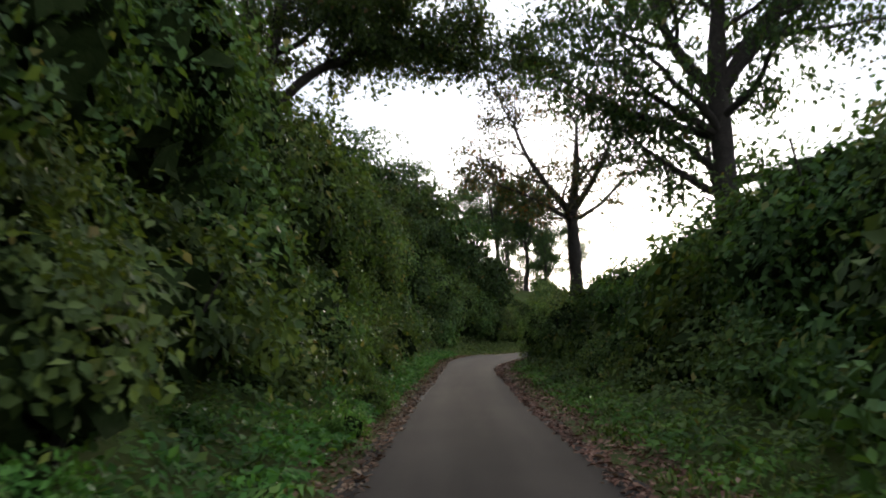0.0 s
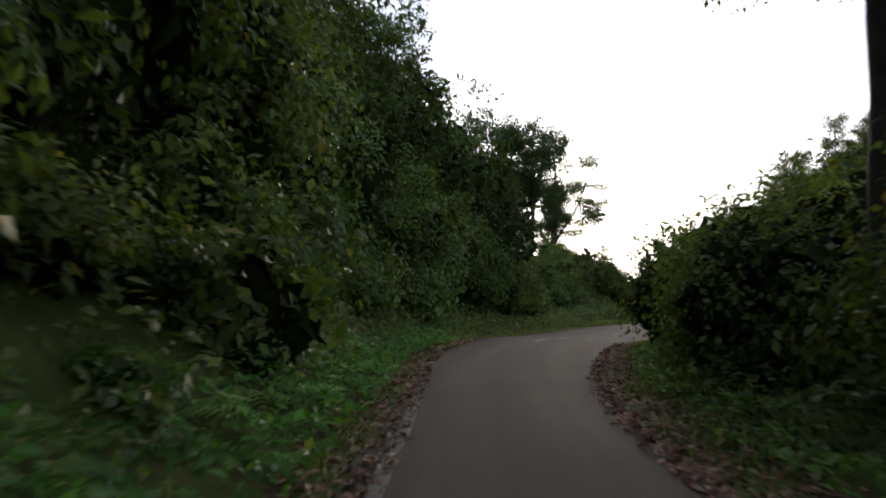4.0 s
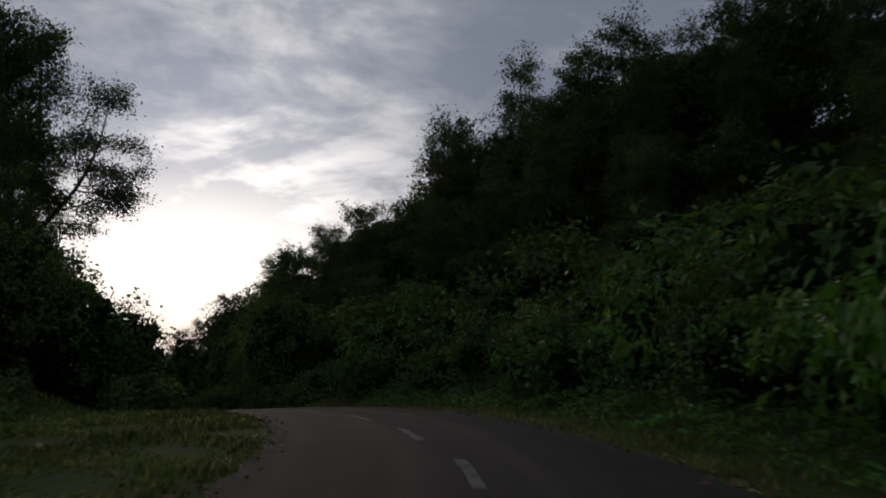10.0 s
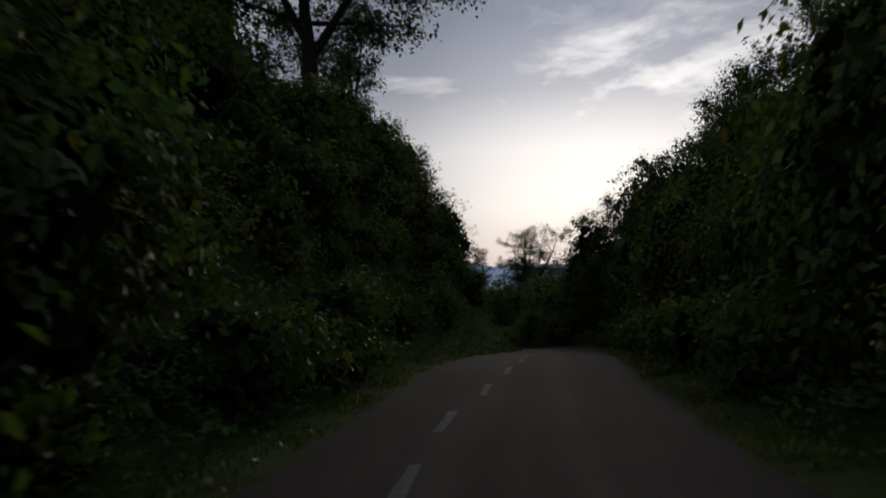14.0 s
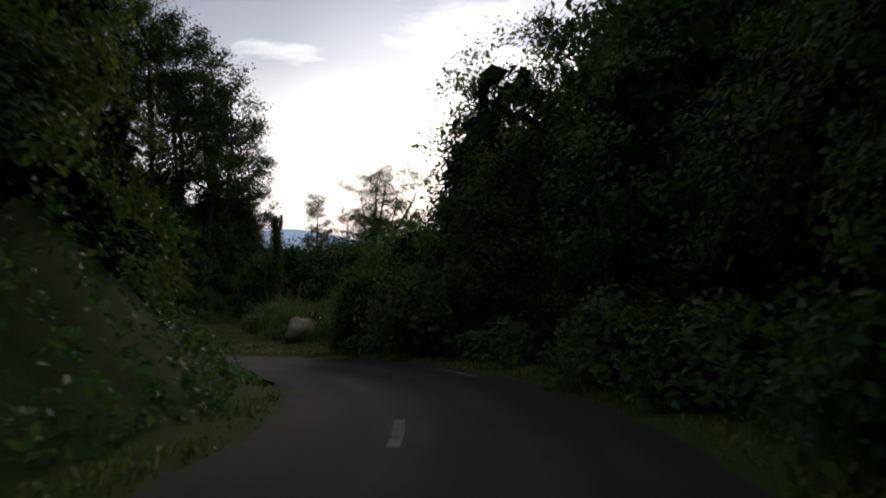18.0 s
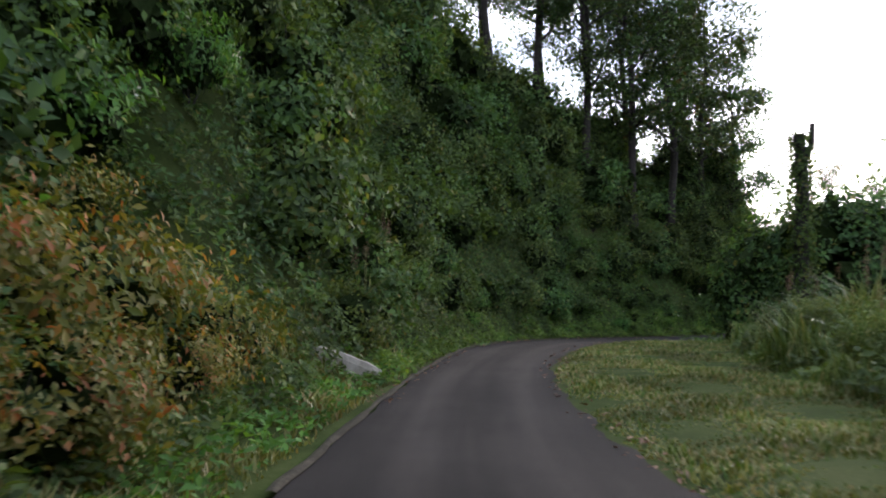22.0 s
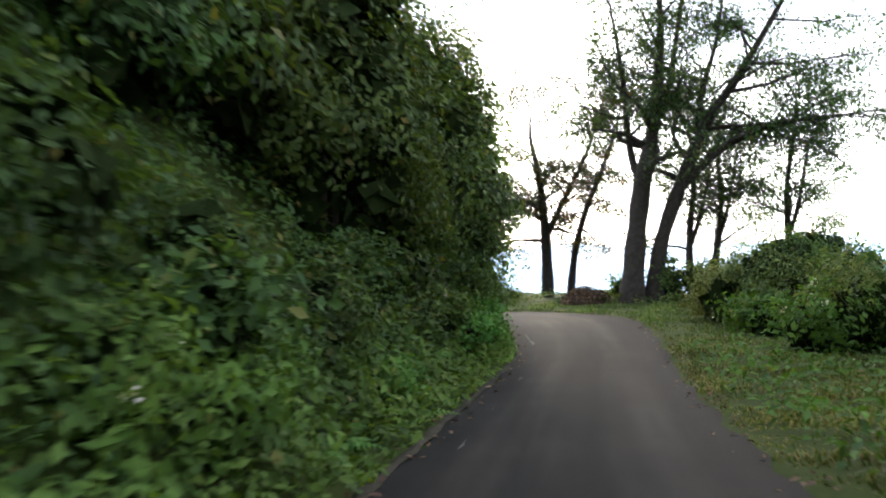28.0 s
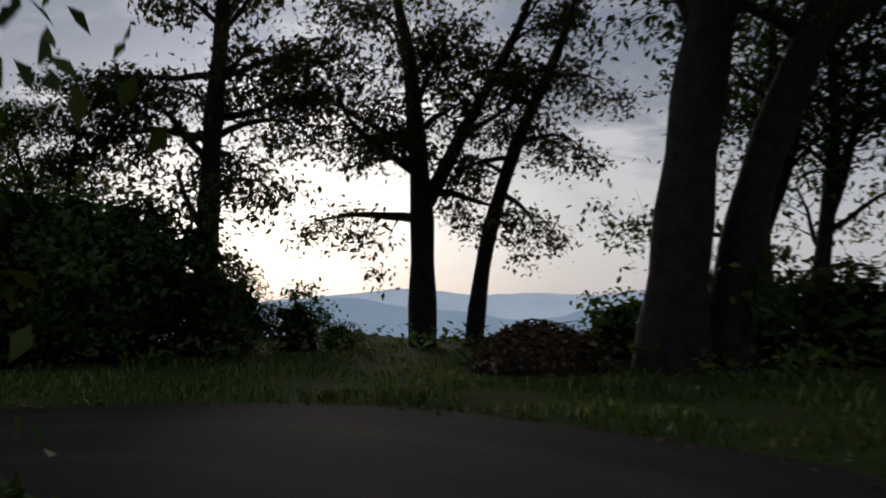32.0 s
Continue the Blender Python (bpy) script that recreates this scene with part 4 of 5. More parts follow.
grass("verge_grass", 280, 300, 0.05, 11.0, 1, 90, 0.22, M_GRASS, 50, MOWN)
grass("tall_grass", 215, 276, 4.5, 9.5, 1, 120, 1.3, M_GRASS, 51, "tall grass at the outer edge of the verge", 0.5, 0.011)
grass("dry_grass", 205, 226, 0.3, 2.2, -1, 180, 0.5, M_DRYGRASS, 52, "yellowish grass below the bank", 0.6)


def litter(c0, c1, d0, d1, side, per_m2, seed):
    rng = np.random.default_rng(seed)
    xy, c, d = scatter(rng, c0, c1, max(d0, 0.01), d1, side, int((c1 - c0) * (d1 - d0) * per_m2))
    inner = rng.random(len(xy)) < 0.35
    k, dd, s = nearest(xy)
    xy[inner] -= SIDE[k[inner]] * (side * (dd[inner] + rng.uniform(0, 0.35, inner.sum()) ** 1.3))[:, None]
    z = np.maximum(height(xy), LINE[k, 2] + np.where(inner, 0.005, -1)) + rng.uniform(0.004, 0.03, len(xy))
    ob = solid("fallen_leaves", leaf_mesh("fallen_leaves", np.c_[xy, z], np.tile([0, 0, 2.0], (len(xy), 1)), np.full(len(xy), 0.1), rng, 0.5, 0), M_LITTER)
    tagged(ob, "brown fallen leaves strewn along the edge of the lane", "fallen leaves", kind="stuff")


litter(0, 62, 0.0, 0.7, -1, 210, 61)
litter(0, 62, 0.0, 0.9, 1, 240, 62)
litter(62, 130, 0.0, 0.4, -1, 40, 63)
litter(62, 130, 0.0, 0.35, 1, 40, 64)
litter(195, 290, 0.0, 0.35, 1, 30, 65)
litter(220, 286, 0.0, 0.3, -1, 40, 66)

R = random.Random(7)


def row(protos, c0, c1, step, off, side, size, group, wild=0.35, tall=1.0, sink=0.25):
    """Plants along a stretch: off metres from the road's edge."""
    c = c0
    while c < c1:
        k = int(np.clip(np.searchsorted(ARC, c), 0, len(ARC) - 1))
        d = off + R.uniform(-wild, wild) * 2
        p = at(c, side * (LINE[k, 3] + d))
        s = size * R.uniform(0.75, 1.25)
        if nearest([p[:2]])[1][0] > s * 0.55:
            ob = placed(R.choice(protos), p, R.uniform(0, 6.28), s, tall * R.uniform(0.85, 1.2), sink * s)
            ob["group"] = group
        c += step * R.uniform(0.75, 1.3)


BANK = "shrubs on the bank"
# start: a green wall on the left, bushes on the right
row(SHRUBS, 2, 62, 1.8, 2.5, -1, 1.15, BANK)
row(SHRUBS, 2, 70, 2.6, 4.0, -1, 1.6, BANK)
row(BACK, 2, 75, 3.2, 6.5, -1, 2.0, BANK)
row(HERBS, 3, 45, 3.5, 1.1, -1, 0.55, BANK)
row(SHRUBS, 3, 52, 2.3, 2.8, 1, 1.15, BANK)
row(BACK, 6, 56, 3.0, 4.6, 1, 1.7, BANK)
for x, y, s in ((5.9, 30.0, 1.5), (7.6, 31.0, 1.9), (9.4, 30.0, 2.1), (8.2, 36.5, 1.9), (6.2, 35.5, 1.5), (11.0, 33.0, 2.2), (8.6, 21.6, 2.3), (10.6, 19.0, 2.6), (7.7, 25.0, 2.1), (12.2, 16.6, 3.0), (9.0, 14.2, 2.4), (11.5, 23.5, 2.7), (8.4, 27.8, 2.0), (8.0, 40.0, 1.9), (10.0, 42.5, 2.3), (9.0, 46.0, 2.0), (12.5, 45.0, 2.6)):
    placed(R.choice(DENSE), (x, y, ground_z(x, y)), x, s, 1.0, 0.1 * s)["group"] = BANK
row(FERN, 6, 50, 0.85, 1.0, -1, 1.1, "ferns at the foot of the bank", 0.3)
row(FERN, 6, 40, 1.6, 1.6, 1, 0.9, "ferns at the foot of the bank", 0.3)
row(FERN, 222, 262, 1.5, 0.8, -1, 0.75, "ferns at the foot of the bank", 0.2)
# the bend: field on the left, hedge on the right
row(BACK, 70, 92, 2.6, 6.5, -1, 1.5, BANK)
row(BACK, 92, 136, 2.6, 11.5, -1, 1.5, BANK)
row(HERBS + SHRUBS, 62, 96, 3.0, 3.2, 1, 0.9, BANK)
row(HERBS + SHRUBS, 92, 140, 2.2, 3.6, 1, 1.25, BANK)
row(BACK, 96, 142, 3.0, 6.2, 1, 1.8, BANK)
row(HERBS + SCRUB, 97, 124, 1.6, 3.9, 1, 1.5, BANK, 0.3, 1.45)
for x, y, s in ((28.0, 118.6, 2.1), (27.8, 115.2, 2.2), (26.0, 112.8, 2.2), (28.0, 122.4, 2.2), (23.6, 110.8, 2.1), (20.8, 108.8, 1.9), (26.2, 120.6, 2.7), (24.6, 116.4, 2.7), (21.4, 112.2, 2.5), (27.6, 126.5, 2.3), (18.0, 106.6, 1.9)):
    placed(R.choice(DENSE), (x, y, ground_z(x, y)), x, s, 1.12, 0.12 * s)["group"] = BANK
# the cutting
row(SHRUBS, 128, 176, 2.4, 2.3, -1, 1.2, BANK)
row(SHRUBS, 176, 200, 2.4, 3.1, -1, 1.1, BANK)
row(BACK, 132, 172, 3.0, 4.8, -1, 1.7, BANK)
row(BACK, 172, 200, 3.0, 5.6, -1, 1.5, BANK)
row(BACK, 138, 200, 3.4, 8.5, -1, 2.0, BANK)
row(BACK, 146, 186, 2.4, 6.4, -1, 1.6, BANK, 0.3, 1.0, 0.0)
row(SHRUBS, 146, 190, 2.2, 4.0, -1, 1.2, BANK, 0.3, 1.0, 0.0)
row(SHRUBS, 138, 203, 2.4, 2.2, 1, 1.3, BANK)
row(DENSE, 150, 190, 4.2, 4.2, 1, 2.3, BANK, 0.3, 1.2)
row(COLUMN, 176, 202, 2.6, 5.3, 1, 2.5, BANK, 0.15)
row(COLUMN, 178, 196, 4.5, 9.0, 1, 3.0, BANK, 0.2, 1.1)
row(BACK, 138, 204, 3.4, 7.5, 1, 2.1, BANK)
# after the cutting
row(COLUMN, 193, 204, 2.8, 4.4, -1, 1.7, BANK, 0.2)
for x, y, s in ((44.4, 185.8, 1.9), (45.2, 182.2, 2.1), (45.4, 186.5, 2.3), (42.6, 188.6, 1.0)):
    placed(COLUMN[int(y) % 2], (x, y, ground_z(x, y)), x, s, 1.0, 0.3)["group"] = BANK
for c, off, s in ((184.5, 5.2, 2.6), (187.5, 5.6, 2.9), (190.5, 8.0, 3.2), (186.0, 9.5, 3.2)):
    placed(COLUMN[int(c) % 2], at(c, line_at(c)[0][3] + off), c, s, 1.0, 0.3)["group"] = BANK
for c in (274.0, 276.5, 278.8):
    placed(COLUMN[int(c) % 2], at(c, -line_at(c)[0][3] - 1.9), c, 2.1, 1.05, 0.3)["group"] = BANK
row(YELLOWS, 205, 219, 1.4, 2.1, -1, 1.15, BANK, 0.2)
row(YELLOWS, 205, 220, 1.8, 3.7, -1, 1.5, BANK, 0.25)
row(YELLOWS + HERBS, 205, 222, 2.4, 5.4, -1, 1.6, BANK)
row(SHRUBS, 204, 232, 2.2, 6.6, -1, 1.3, BANK)
row(SHRUBS, 224, 284, 1.25, 1.75, -1, 0.95, BANK, 0.25, 1.0, 0.1)
row(SHRUBS + COVER, 224, 284, 1.3, 2.9, -1, 1.3, BANK, 0.25, 1.0, 0.0)
row(SHRUBS + COVER, 226, 280, 1.45, 4.2, -1, 1.6, BANK, 0.3, 1.0, 0.0)
row(COVER, 226, 272, 1.6, 5.8, -1, 1.8, BANK, 0.35, 1.0, 0.0)
row(COVER, 228, 268, 1.9, 7.8, -1, 2.0, BANK, 0.35, 1.0, 0.0)
row(COLUMN, 266, 285, 2.1, 2.4, -1, 1.9, BANK, 0.1)
row(COLUMN, 268, 286, 2.8, 5.2, -1, 2.4, BANK, 0.1)
row(COLUMN, 250, 267, 3.8, 6.4, -1, 1.4, BANK, 0.2)
for off in (9.8, 11.8, 14.0, 16.5, 19.5):
    row(COVER, 203, 284 if off < 12 else 262, 1.9 + 0.08 * off, off, -1, 1.45 + 0.045 * off, "shrubs covering the slope")
for off in (6.0, 7.9):
    row(COVER, 203, 226, 2.3, off, -1, 1.75, "shrubs covering the slope")
row(COVER, 214, 220, 1.4, 5.4, -1, 1.4, "shrubs covering the slope", 0.25)
for c, off in ((224.2, -6.4), (225.6, -6.9), (223.0, -6.0)):
    placed(HERBS[1], at(c, off, 0.5), c, 1.0, 1.3)["group"] = BANK
row(HERBS, 228, 250, 2.4, 0.9, -1, 0.45, BANK)
row(HERBS, 250, 284, 1.5, 1.2, -1, 0.75, BANK, 0.2)
row(FERN, 262, 282, 1.3, 0.9, -1, 0.8, "ferns at the foot of the bank", 0.2)
for x, y, s in ((40.8, 190.0, 0.8), (41.4, 189.0, 1.5), (40.9, 193.2, 0.7), (42.0, 192.4, 1.5), (43.0, 194.6, 1.9), (42.2, 196.6, 1.5), (41.4, 187.6, 1.5), (42.8, 186.2, 2.0), (44.0, 190, 2.3), (44.5, 198, 2.2), (42.6, 200.6, 1.7), (41.6, 203, 1.5), (43, 205, 1.8)):
    placed(R.choice(SCRUB + SCRUB + DENSE[:1]), (x, y, ground_z(x, y)), R.uniform(0, 6.28), s, R.uniform(0.9, 1.3), 0.2)["group"] = BANK
row(SCRUB, 214, 236, 1.7, 6.9, 1, 1.2, BANK, 0.25, 1.1)
row(SCRUB, 218, 270, 2.4, 7.4, 1, 1.15, BANK)
row(SCRUB + HERBS, 216, 276, 2.8, 9.0, 1, 1.4, BANK)


def tree_at(proto, x, y, top, turn, wide=1.0):
    """A tree whose top is at that height."""
    z = ground_z(x, y)
    low = 0.18 if proto["tall"] < 3 else 0.0
    s = (top - z) / (proto["tall"] - low)
    return placed(proto, (x, y, z), turn, s * wide, 1.0 / wide, s * low)


SPREAD = limbed_tree("tree", 46, straight(7.0, 0.26, 0.04, 3), "tall tree with a wide airy crown on the bank", M_TREE, 20000, 0.16,
                     stems=([(0.05, 0, 3.6, 0.17), (1.0, 0.3, 5.4, 0.13), (1.9, 0.5, 7.6, 0.06)], [(0.0, 0, 3.9, 0.15), (-0.9, -0.3, 5.6, 0.11), (-1.4, -0.4, 7.8, 0.05)]), limbs=((1, 0.5, 10, 5, 3.4), (2, 0.5, 190, 10, 3.0)), extra=18, low=0.5, wide=3.3, droop=0.2, whole=True, spray=1.3)
for proto, h in zip(TREES + DENSE + [SPREAD], (11.3, 12.3, 10.0, 2.1, 2.1, 9.6)):
    proto["tall"] = h
WOOD = "trees on the hillside"


def wood(rows, protos):
    for c, off, s in rows:
        k = int(np.searchsorted(ARC, c))
        side = 1 if off > 0 else -1
        placed(protos[int(c) % len(protos)], at(c, side * LINE[k, 3] + off), c * 1.7, s)["group"] = WOOD


for x, y, s in ((28.0, 204.2, 1.0), (27.2, 206.6, 1.1), (26.7, 207.4, 0.9), (41.6, 191.2, 1.1), (42.4, 193.0, 1.2), (41.9, 195.2, 1.0), (42.8, 188.4, 1.2), (40.4, 197.4, 0.9), (41.0, 199.2, 1.0), (40.2, 202.4, 1.0), (39.6, 206.0, 1.0), (38.6, 209.6, 1.1), (37.8, 213.0, 1.1), (37.4, 216.5, 1.0), (39.2, 211.0, 1.2), (38.4, 205.0, 0.8), (38.6, 198.9, 0.3), (39.5, 198.6, 0.3), (40.1, 198.8, 0.45)):
    placed(REED[int(y) % 2], (x, y, ground_z(x, y)), x, s, R.uniform(0.85, 1.15))["group"] = "tufts of tall grass"
# trees over the left wall at the start
wood([(4, -8, 1.1), (9, -9.5, 1.2), (14, -7.5, 1.0), (21, -9.0, 1.15), (28, -8.0, 1.0), (34, -9.0, 1.1), (41, -8.0, 1.0), (47, -8.5, 1.0), (54, -7.0, 0.95), (60, -7, 1.0), (66, -6, 1.05), (71, -6.5, 1.1), (76, -5.5, 1.15), (80, -5.0, 1.1)], [TREES[2], TREES[0]])
wood([(10, -4.8, 2.6), (15, -5.2, 2.8), (20, -4.8, 2.6), (25, -5.0, 3.0), (30, -5.0, 3.0), (35, -4.8, 3.1), (40, -5.0, 3.2), (45, -4.8, 3.1), (50, -4.6, 3.0), (55, -4.8, 3.0), (60, -4.4, 2.8), (65, -4.2, 2.9), (70, -4.2, 2.9), (75, -4.4, 2.6), (80, -5.0, 2.3), (84, -6.0, 2.5), (88, -7.0, 2.5), (92, -9.5, 2.3), (97, -11, 2.2), (180, -9.0, 2.4), (184, -8.6, 2.4), (188, -7.6, 2.2), (34, 4.5, 1.7), (40, 4.2, 1.7), (28, 6.0, 2.2), (22, 5.2, 2.2), (15, 5.5, 2.2), (24, 4.8, 2.4), (27, 5.2, 2.3), (20, 5.6, 2.5), (31, 5.0, 1.9), (33, 6.5, 2.3), (29, 7.2, 2.7), (38, 7.0, 2.0), (25, 8.0, 2.8), (12, 8.5, 2.6), (20, 9.5, 2.6), (27, 10, 2.5), (36, 9.5, 2.2), (44, 9, 2.0)], DENSE)
wood([(44, -6.0, 0.72), (50, -5.8, 0.78), (56, -5.4, 0.84), (61, -5.2, 0.80), (30, -6.4, 0.72), (37, -6.4, 0.72), (24, -6.5, 0.75), (18, -7, 0.75), (34, 13, 0.55), (24, 13, 0.6), (44, 13, 0.5)], TREES[2:])
wood([(78, -9.5, 1.5), (73, -8.5, 1.5), (68, -8.0, 1.4), (84, -10.5, 1.35), (63, -8.5, 1.35), (57, -8.5, 1.25)], TREES[2:])
wood([(98, -13.5, 0.62), (102, -13.0, 0.62), (106, -13.5, 0.58), (110, -13.5, 0.52)], TREES[2:])
# tall trees on the bank of the cutting
for x, y, top in ((23.0, 158.2, 25.5), (17.6, 159, 27), (14.0, 163, 25.5), (20.5, 166, 25), (28.0, 171, 14), (24.5, 177, 15.5), (25.0, 148, 14), (18, 150, 17), (11.0, 157, 25)):
    tree_at(SPREAD if int(x) % 2 else TREES[1], x, y, top, x * 1.3, 0.9)["group"] = WOOD
tree_at(TREES[0], 24.0, 113.7, 4.6, 0.4, 0.8)["group"] = WOOD
# wooded hill on the right: the tree tops climb away from the lane and sink towards its end
def canopy(x, y):
    return min(25.0, 10.2 + (1.2 if x > 56 else 0.75) * (x - 56.0) + 0.055 * max(0.0, 172.0 - y) - 0.2 * max(0.0, y - 172.0)) + R.uniform(-1.4, 0.7)


for c in np.arange(88, 208, 3.6):
    for off in (13, 17.5, 22, 26.5, 31, 36, 42):
        k = int(np.searchsorted(ARC, c + R.uniform(-1.2, 1.2)))
        x, y = LINE[k, :2] + SIDE[k] * (off + R.uniform(-2.0, 2.0))
        if nearest([(x, y)])[1][0] < 8:
            continue
        g, turn = ground_z(x, y), R.uniform(0, 6)
        rise = min(18.0, canopy(x, y) - g)
        if rise < 4.5:
            placed(R.choice(BACK), (x, y, g), turn, R.uniform(1.6, 2.2), 1.1, 0.3)["group"] = BANK
        else:
            wide = min(1.55, max(0.6, rise / 10.0)) * R.uniform(0.85, 1.0)
            placed(TREES[2] if R.random() < 0.75 else TREES[0], (x, y, g), turn, wide, rise / (10.3 * wide))["group"] = WOOD
for x, y, top in ((54.0, 188.5, 8.5), (55.5, 193.0, 8.0), (58.0, 198.0, 9.5), (56.0, 201.5, 8.5), (51.5, 180.0, 8.2), (60.0, 203.0, 10.0), (57.0, 188.0, 10.5), (62.0, 195.0, 12.0)):
    tree_at(TREES[2], x, y, top, x * 1.7, 0.85)["group"] = WOOD
# the top of the left hill and its nose
wood([(232, -15, 0.8), (236, -13, 0.8), (241, -15, 0.9), (246, -12, 0.85)], TREES[:2])
for x, y, top in ((19.5, 240.0, 17.5), (22.5, 244.5, 15.5), (33.0, 249.5, 10.5), (31.2, 246.5, 12.5), (35.0, 252.5, 5.5), (29.0, 243.0, 13.5), (26.5, 240.0, 15), (31.5, 253.5, 9.0), (24.0, 237.5, 16.5), (21.5, 235.0, 18), (28.0, 247.0, 13)):
    tree_at(TREES[0] if int(x) % 2 else TREES[1], x, y, top, x * 2.3)["group"] = WOOD

# single trees by the lane
def stand(ob, x, y, az, group=""):
    """Set a tree on its place, turned to the camera bearing that its lines fit."""
    ob.matrix_basis = pose(x, y, ground_z(x, y), 0, 0, -az)
    if group:
        ob["group"] = group


def lines_of(x, y, *rows):
    """Scene heights fitted to the camera's view become heights over the ground under the tree."""
    g = ground_z(x, y)
    return [(a, b, z - g, r) for a, b, z, r in rows]


x, y = 7.1, 34.0
stand(limbed_tree("lone_tree", 51, lines_of(x, y, (0, 0, ground_z(x, y) - 0.5, 0.36), (-0.05, 0, 3.0, 0.27), (-0.1, 0, 5.4, 0.24), (0.1, 0.1, 7.0, 0.15), (0.2, 0.2, 9.2, 0.07)),
                  "lone tree with a bare trunk and a spreading airy crown", M_RUSSET, 17000, 0.15,
                  stems=(lines_of(x, y, (-0.1, 0, 5.3, 0.17), (-0.9, 0.2, 6.3, 0.13), (-2.0, 0.3, 8.0, 0.09), (-2.5, 0.3, 9.4, 0.05)), lines_of(x, y, (-0.1, 0, 5.4, 0.16), (0.8, -0.3, 6.6, 0.12), (1.6, -0.4, 8.2, 0.08), (2.0, -0.5, 9.5, 0.04))),
                  limbs=((0, 0.6, 178, 34, 5.0), (0, 0.6, 8, 28, 4.0), (0, 0.64, 95, 35, 3.4), (0, 0.62, 260, 32, 3.2), (1, 0.3, 190, 15, 4.0), (2, 0.4, 350, 15, 3.4), (1, 0.6, 170, 20, 3.2), (2, 0.65, 20, 20, 3.0)), extra=14, low=0.64, wide=3.0, droop=0.16, spray=1.3), x, y, 16)
x, y = 26.9, 159.2
stand(limbed_tree("big_tree", 54, lines_of(x, y, (0, 0, ground_z(x, y) - 0.5, 0.5), (0.05, 0, 7.2, 0.36), (-0.1, 0, 10.0, 0.28), (0.3, 0, 14.0, 0.2), (0.2, 0.2, 19.0, 0.12), (0.0, 0.3, 23.5, 0.05)),
                  "tall forked tree leaning out from the top of the bank", M_TREE, 34000, 0.25,
                  stems=(lines_of(x, y, (0, 0, 7.0, 0.26), (1.6, 0, 9.5, 0.2), (3.6, 0.2, 12.5, 0.15), (5.0, 0.3, 16.0, 0.1), (5.6, 0.3, 19.0, 0.05)), lines_of(x, y, (0, 0, 8.0, 0.22), (-1.4, 0, 11.0, 0.18), (-2.6, 0, 15.0, 0.13), (-3.0, 0.2, 20.0, 0.06))),
                  limbs=((1, 0.3, 5, 0, 6.0), (1, 0.45, 350, -8, 5.5), (1, 0.5, 20, 5, 5.0), (0, 0.3, 10, 5, 5.5), (2, 0.4, 180, 10, 4.5), (2, 0.6, 170, 15, 4.5), (0, 0.3, 200, 10, 4.0), (1, 0.6, 0, 10, 5.0), (1, 0.8, 10, 15, 4.0), (0, 0.6, 0, 20, 4.5)), extra=24, low=0.32, wide=4.2, droop=0.22, spray=2.1), x, y, -3, WOOD)
x, y = 9.0, 20.5
stand(limbed_tree("big_tree", 52, lines_of(x, y, (-0.5, 0, ground_z(x, y) - 0.5, 0.5), (-0.7, 0, 4.5, 0.31), (-0.8, 0, 7.0, 0.27), (-0.7, 0, 9.0, 0.2), (-0.5, 0.2, 11.5, 0.1)),
                  "big broadleaf tree with heavy limbs over the lane", M_TREE, 30000, 0.19,
                  stems=(lines_of(x, y, (-0.8, 0, 6.8, 0.2), (-1.8, 0, 8.2, 0.15), (-2.6, 0.3, 10.4, 0.09), (-2.8, 0.4, 12, 0.05)), lines_of(x, y, (-0.8, 0, 6.8, 0.22), (0.4, 0, 8.6, 0.16), (1.8, -0.2, 10.2, 0.1), (2.6, -0.3, 12.0, 0.05))),
                  limbs=((0, 0.5, 178, 20, 5.0), (0, 0.46, 10, 15, 4.8), (0, 0.55, 90, 15, 4.6), (0, 0.52, 250, 15, 4.2), (1, 0.3, 185, 10, 3.8), (2, 0.3, 350, 15, 4.4), (2, 0.5, 200, 15, 3.4), (1, 0.6, 170, 20, 3.6), (2, 0.7, 0, 20, 3.6)), extra=34, low=0.3, wide=4.4, droop=0.15, spray=1.3), x, y, 24)
x, y = -5.0, 26.0
stand(limbed_tree("big_tree", 53, lines_of(x, y, (0.3, 0, ground_z(x, y) - 0.5, 0.5), (0.3, 0, 5.5, 0.36), (0.2, 0, 8.2, 0.30), (0.1, 0, 10.5, 0.24), (0.0, 0.2, 13.5, 0.12)),
                  "big forked tree rising from the bank", M_TREE, 42000, 0.19,
                  stems=(lines_of(x, y, (0.35, 0, 7.6, 0.26), (0.8, 0.2, 9.8, 0.22), (1.2, 0.4, 12, 0.16), (1.5, 0.4, 14, 0.08)), lines_of(x, y, (0.4, 0, 7.2, 0.2), (1.6, 0, 8.8, 0.16), (3.4, 0, 9.9, 0.13), (5.6, 0.3, 10.3, 0.09), (8.2, 0.6, 10.6, 0.04))),
                  limbs=((2, 0.35, 40, 15, 3.2), (2, 0.5, 320, 5, 3.4), (2, 0.7, 30, 5, 3.2), (2, 0.6, 330, -15, 2.6), (2, 0.85, 340, -10, 2.8), (1, 0.5, 0, 12, 6.5), (1, 0.6, 30, 8, 6.0), (0, 0.6, 160, 20, 5), (0, 0.6, 270, 20, 4.5), (1, 0.4, 320, 10, 6.5), (2, 0.3, 20, 25, 4.0), (2, 0.45, 0, 25, 4.2), (1, 0.5, 345, 3, 7.0)), extra=22, low=0.55, wide=4.0, droop=0.2, spray=1.3), x, y, -11)
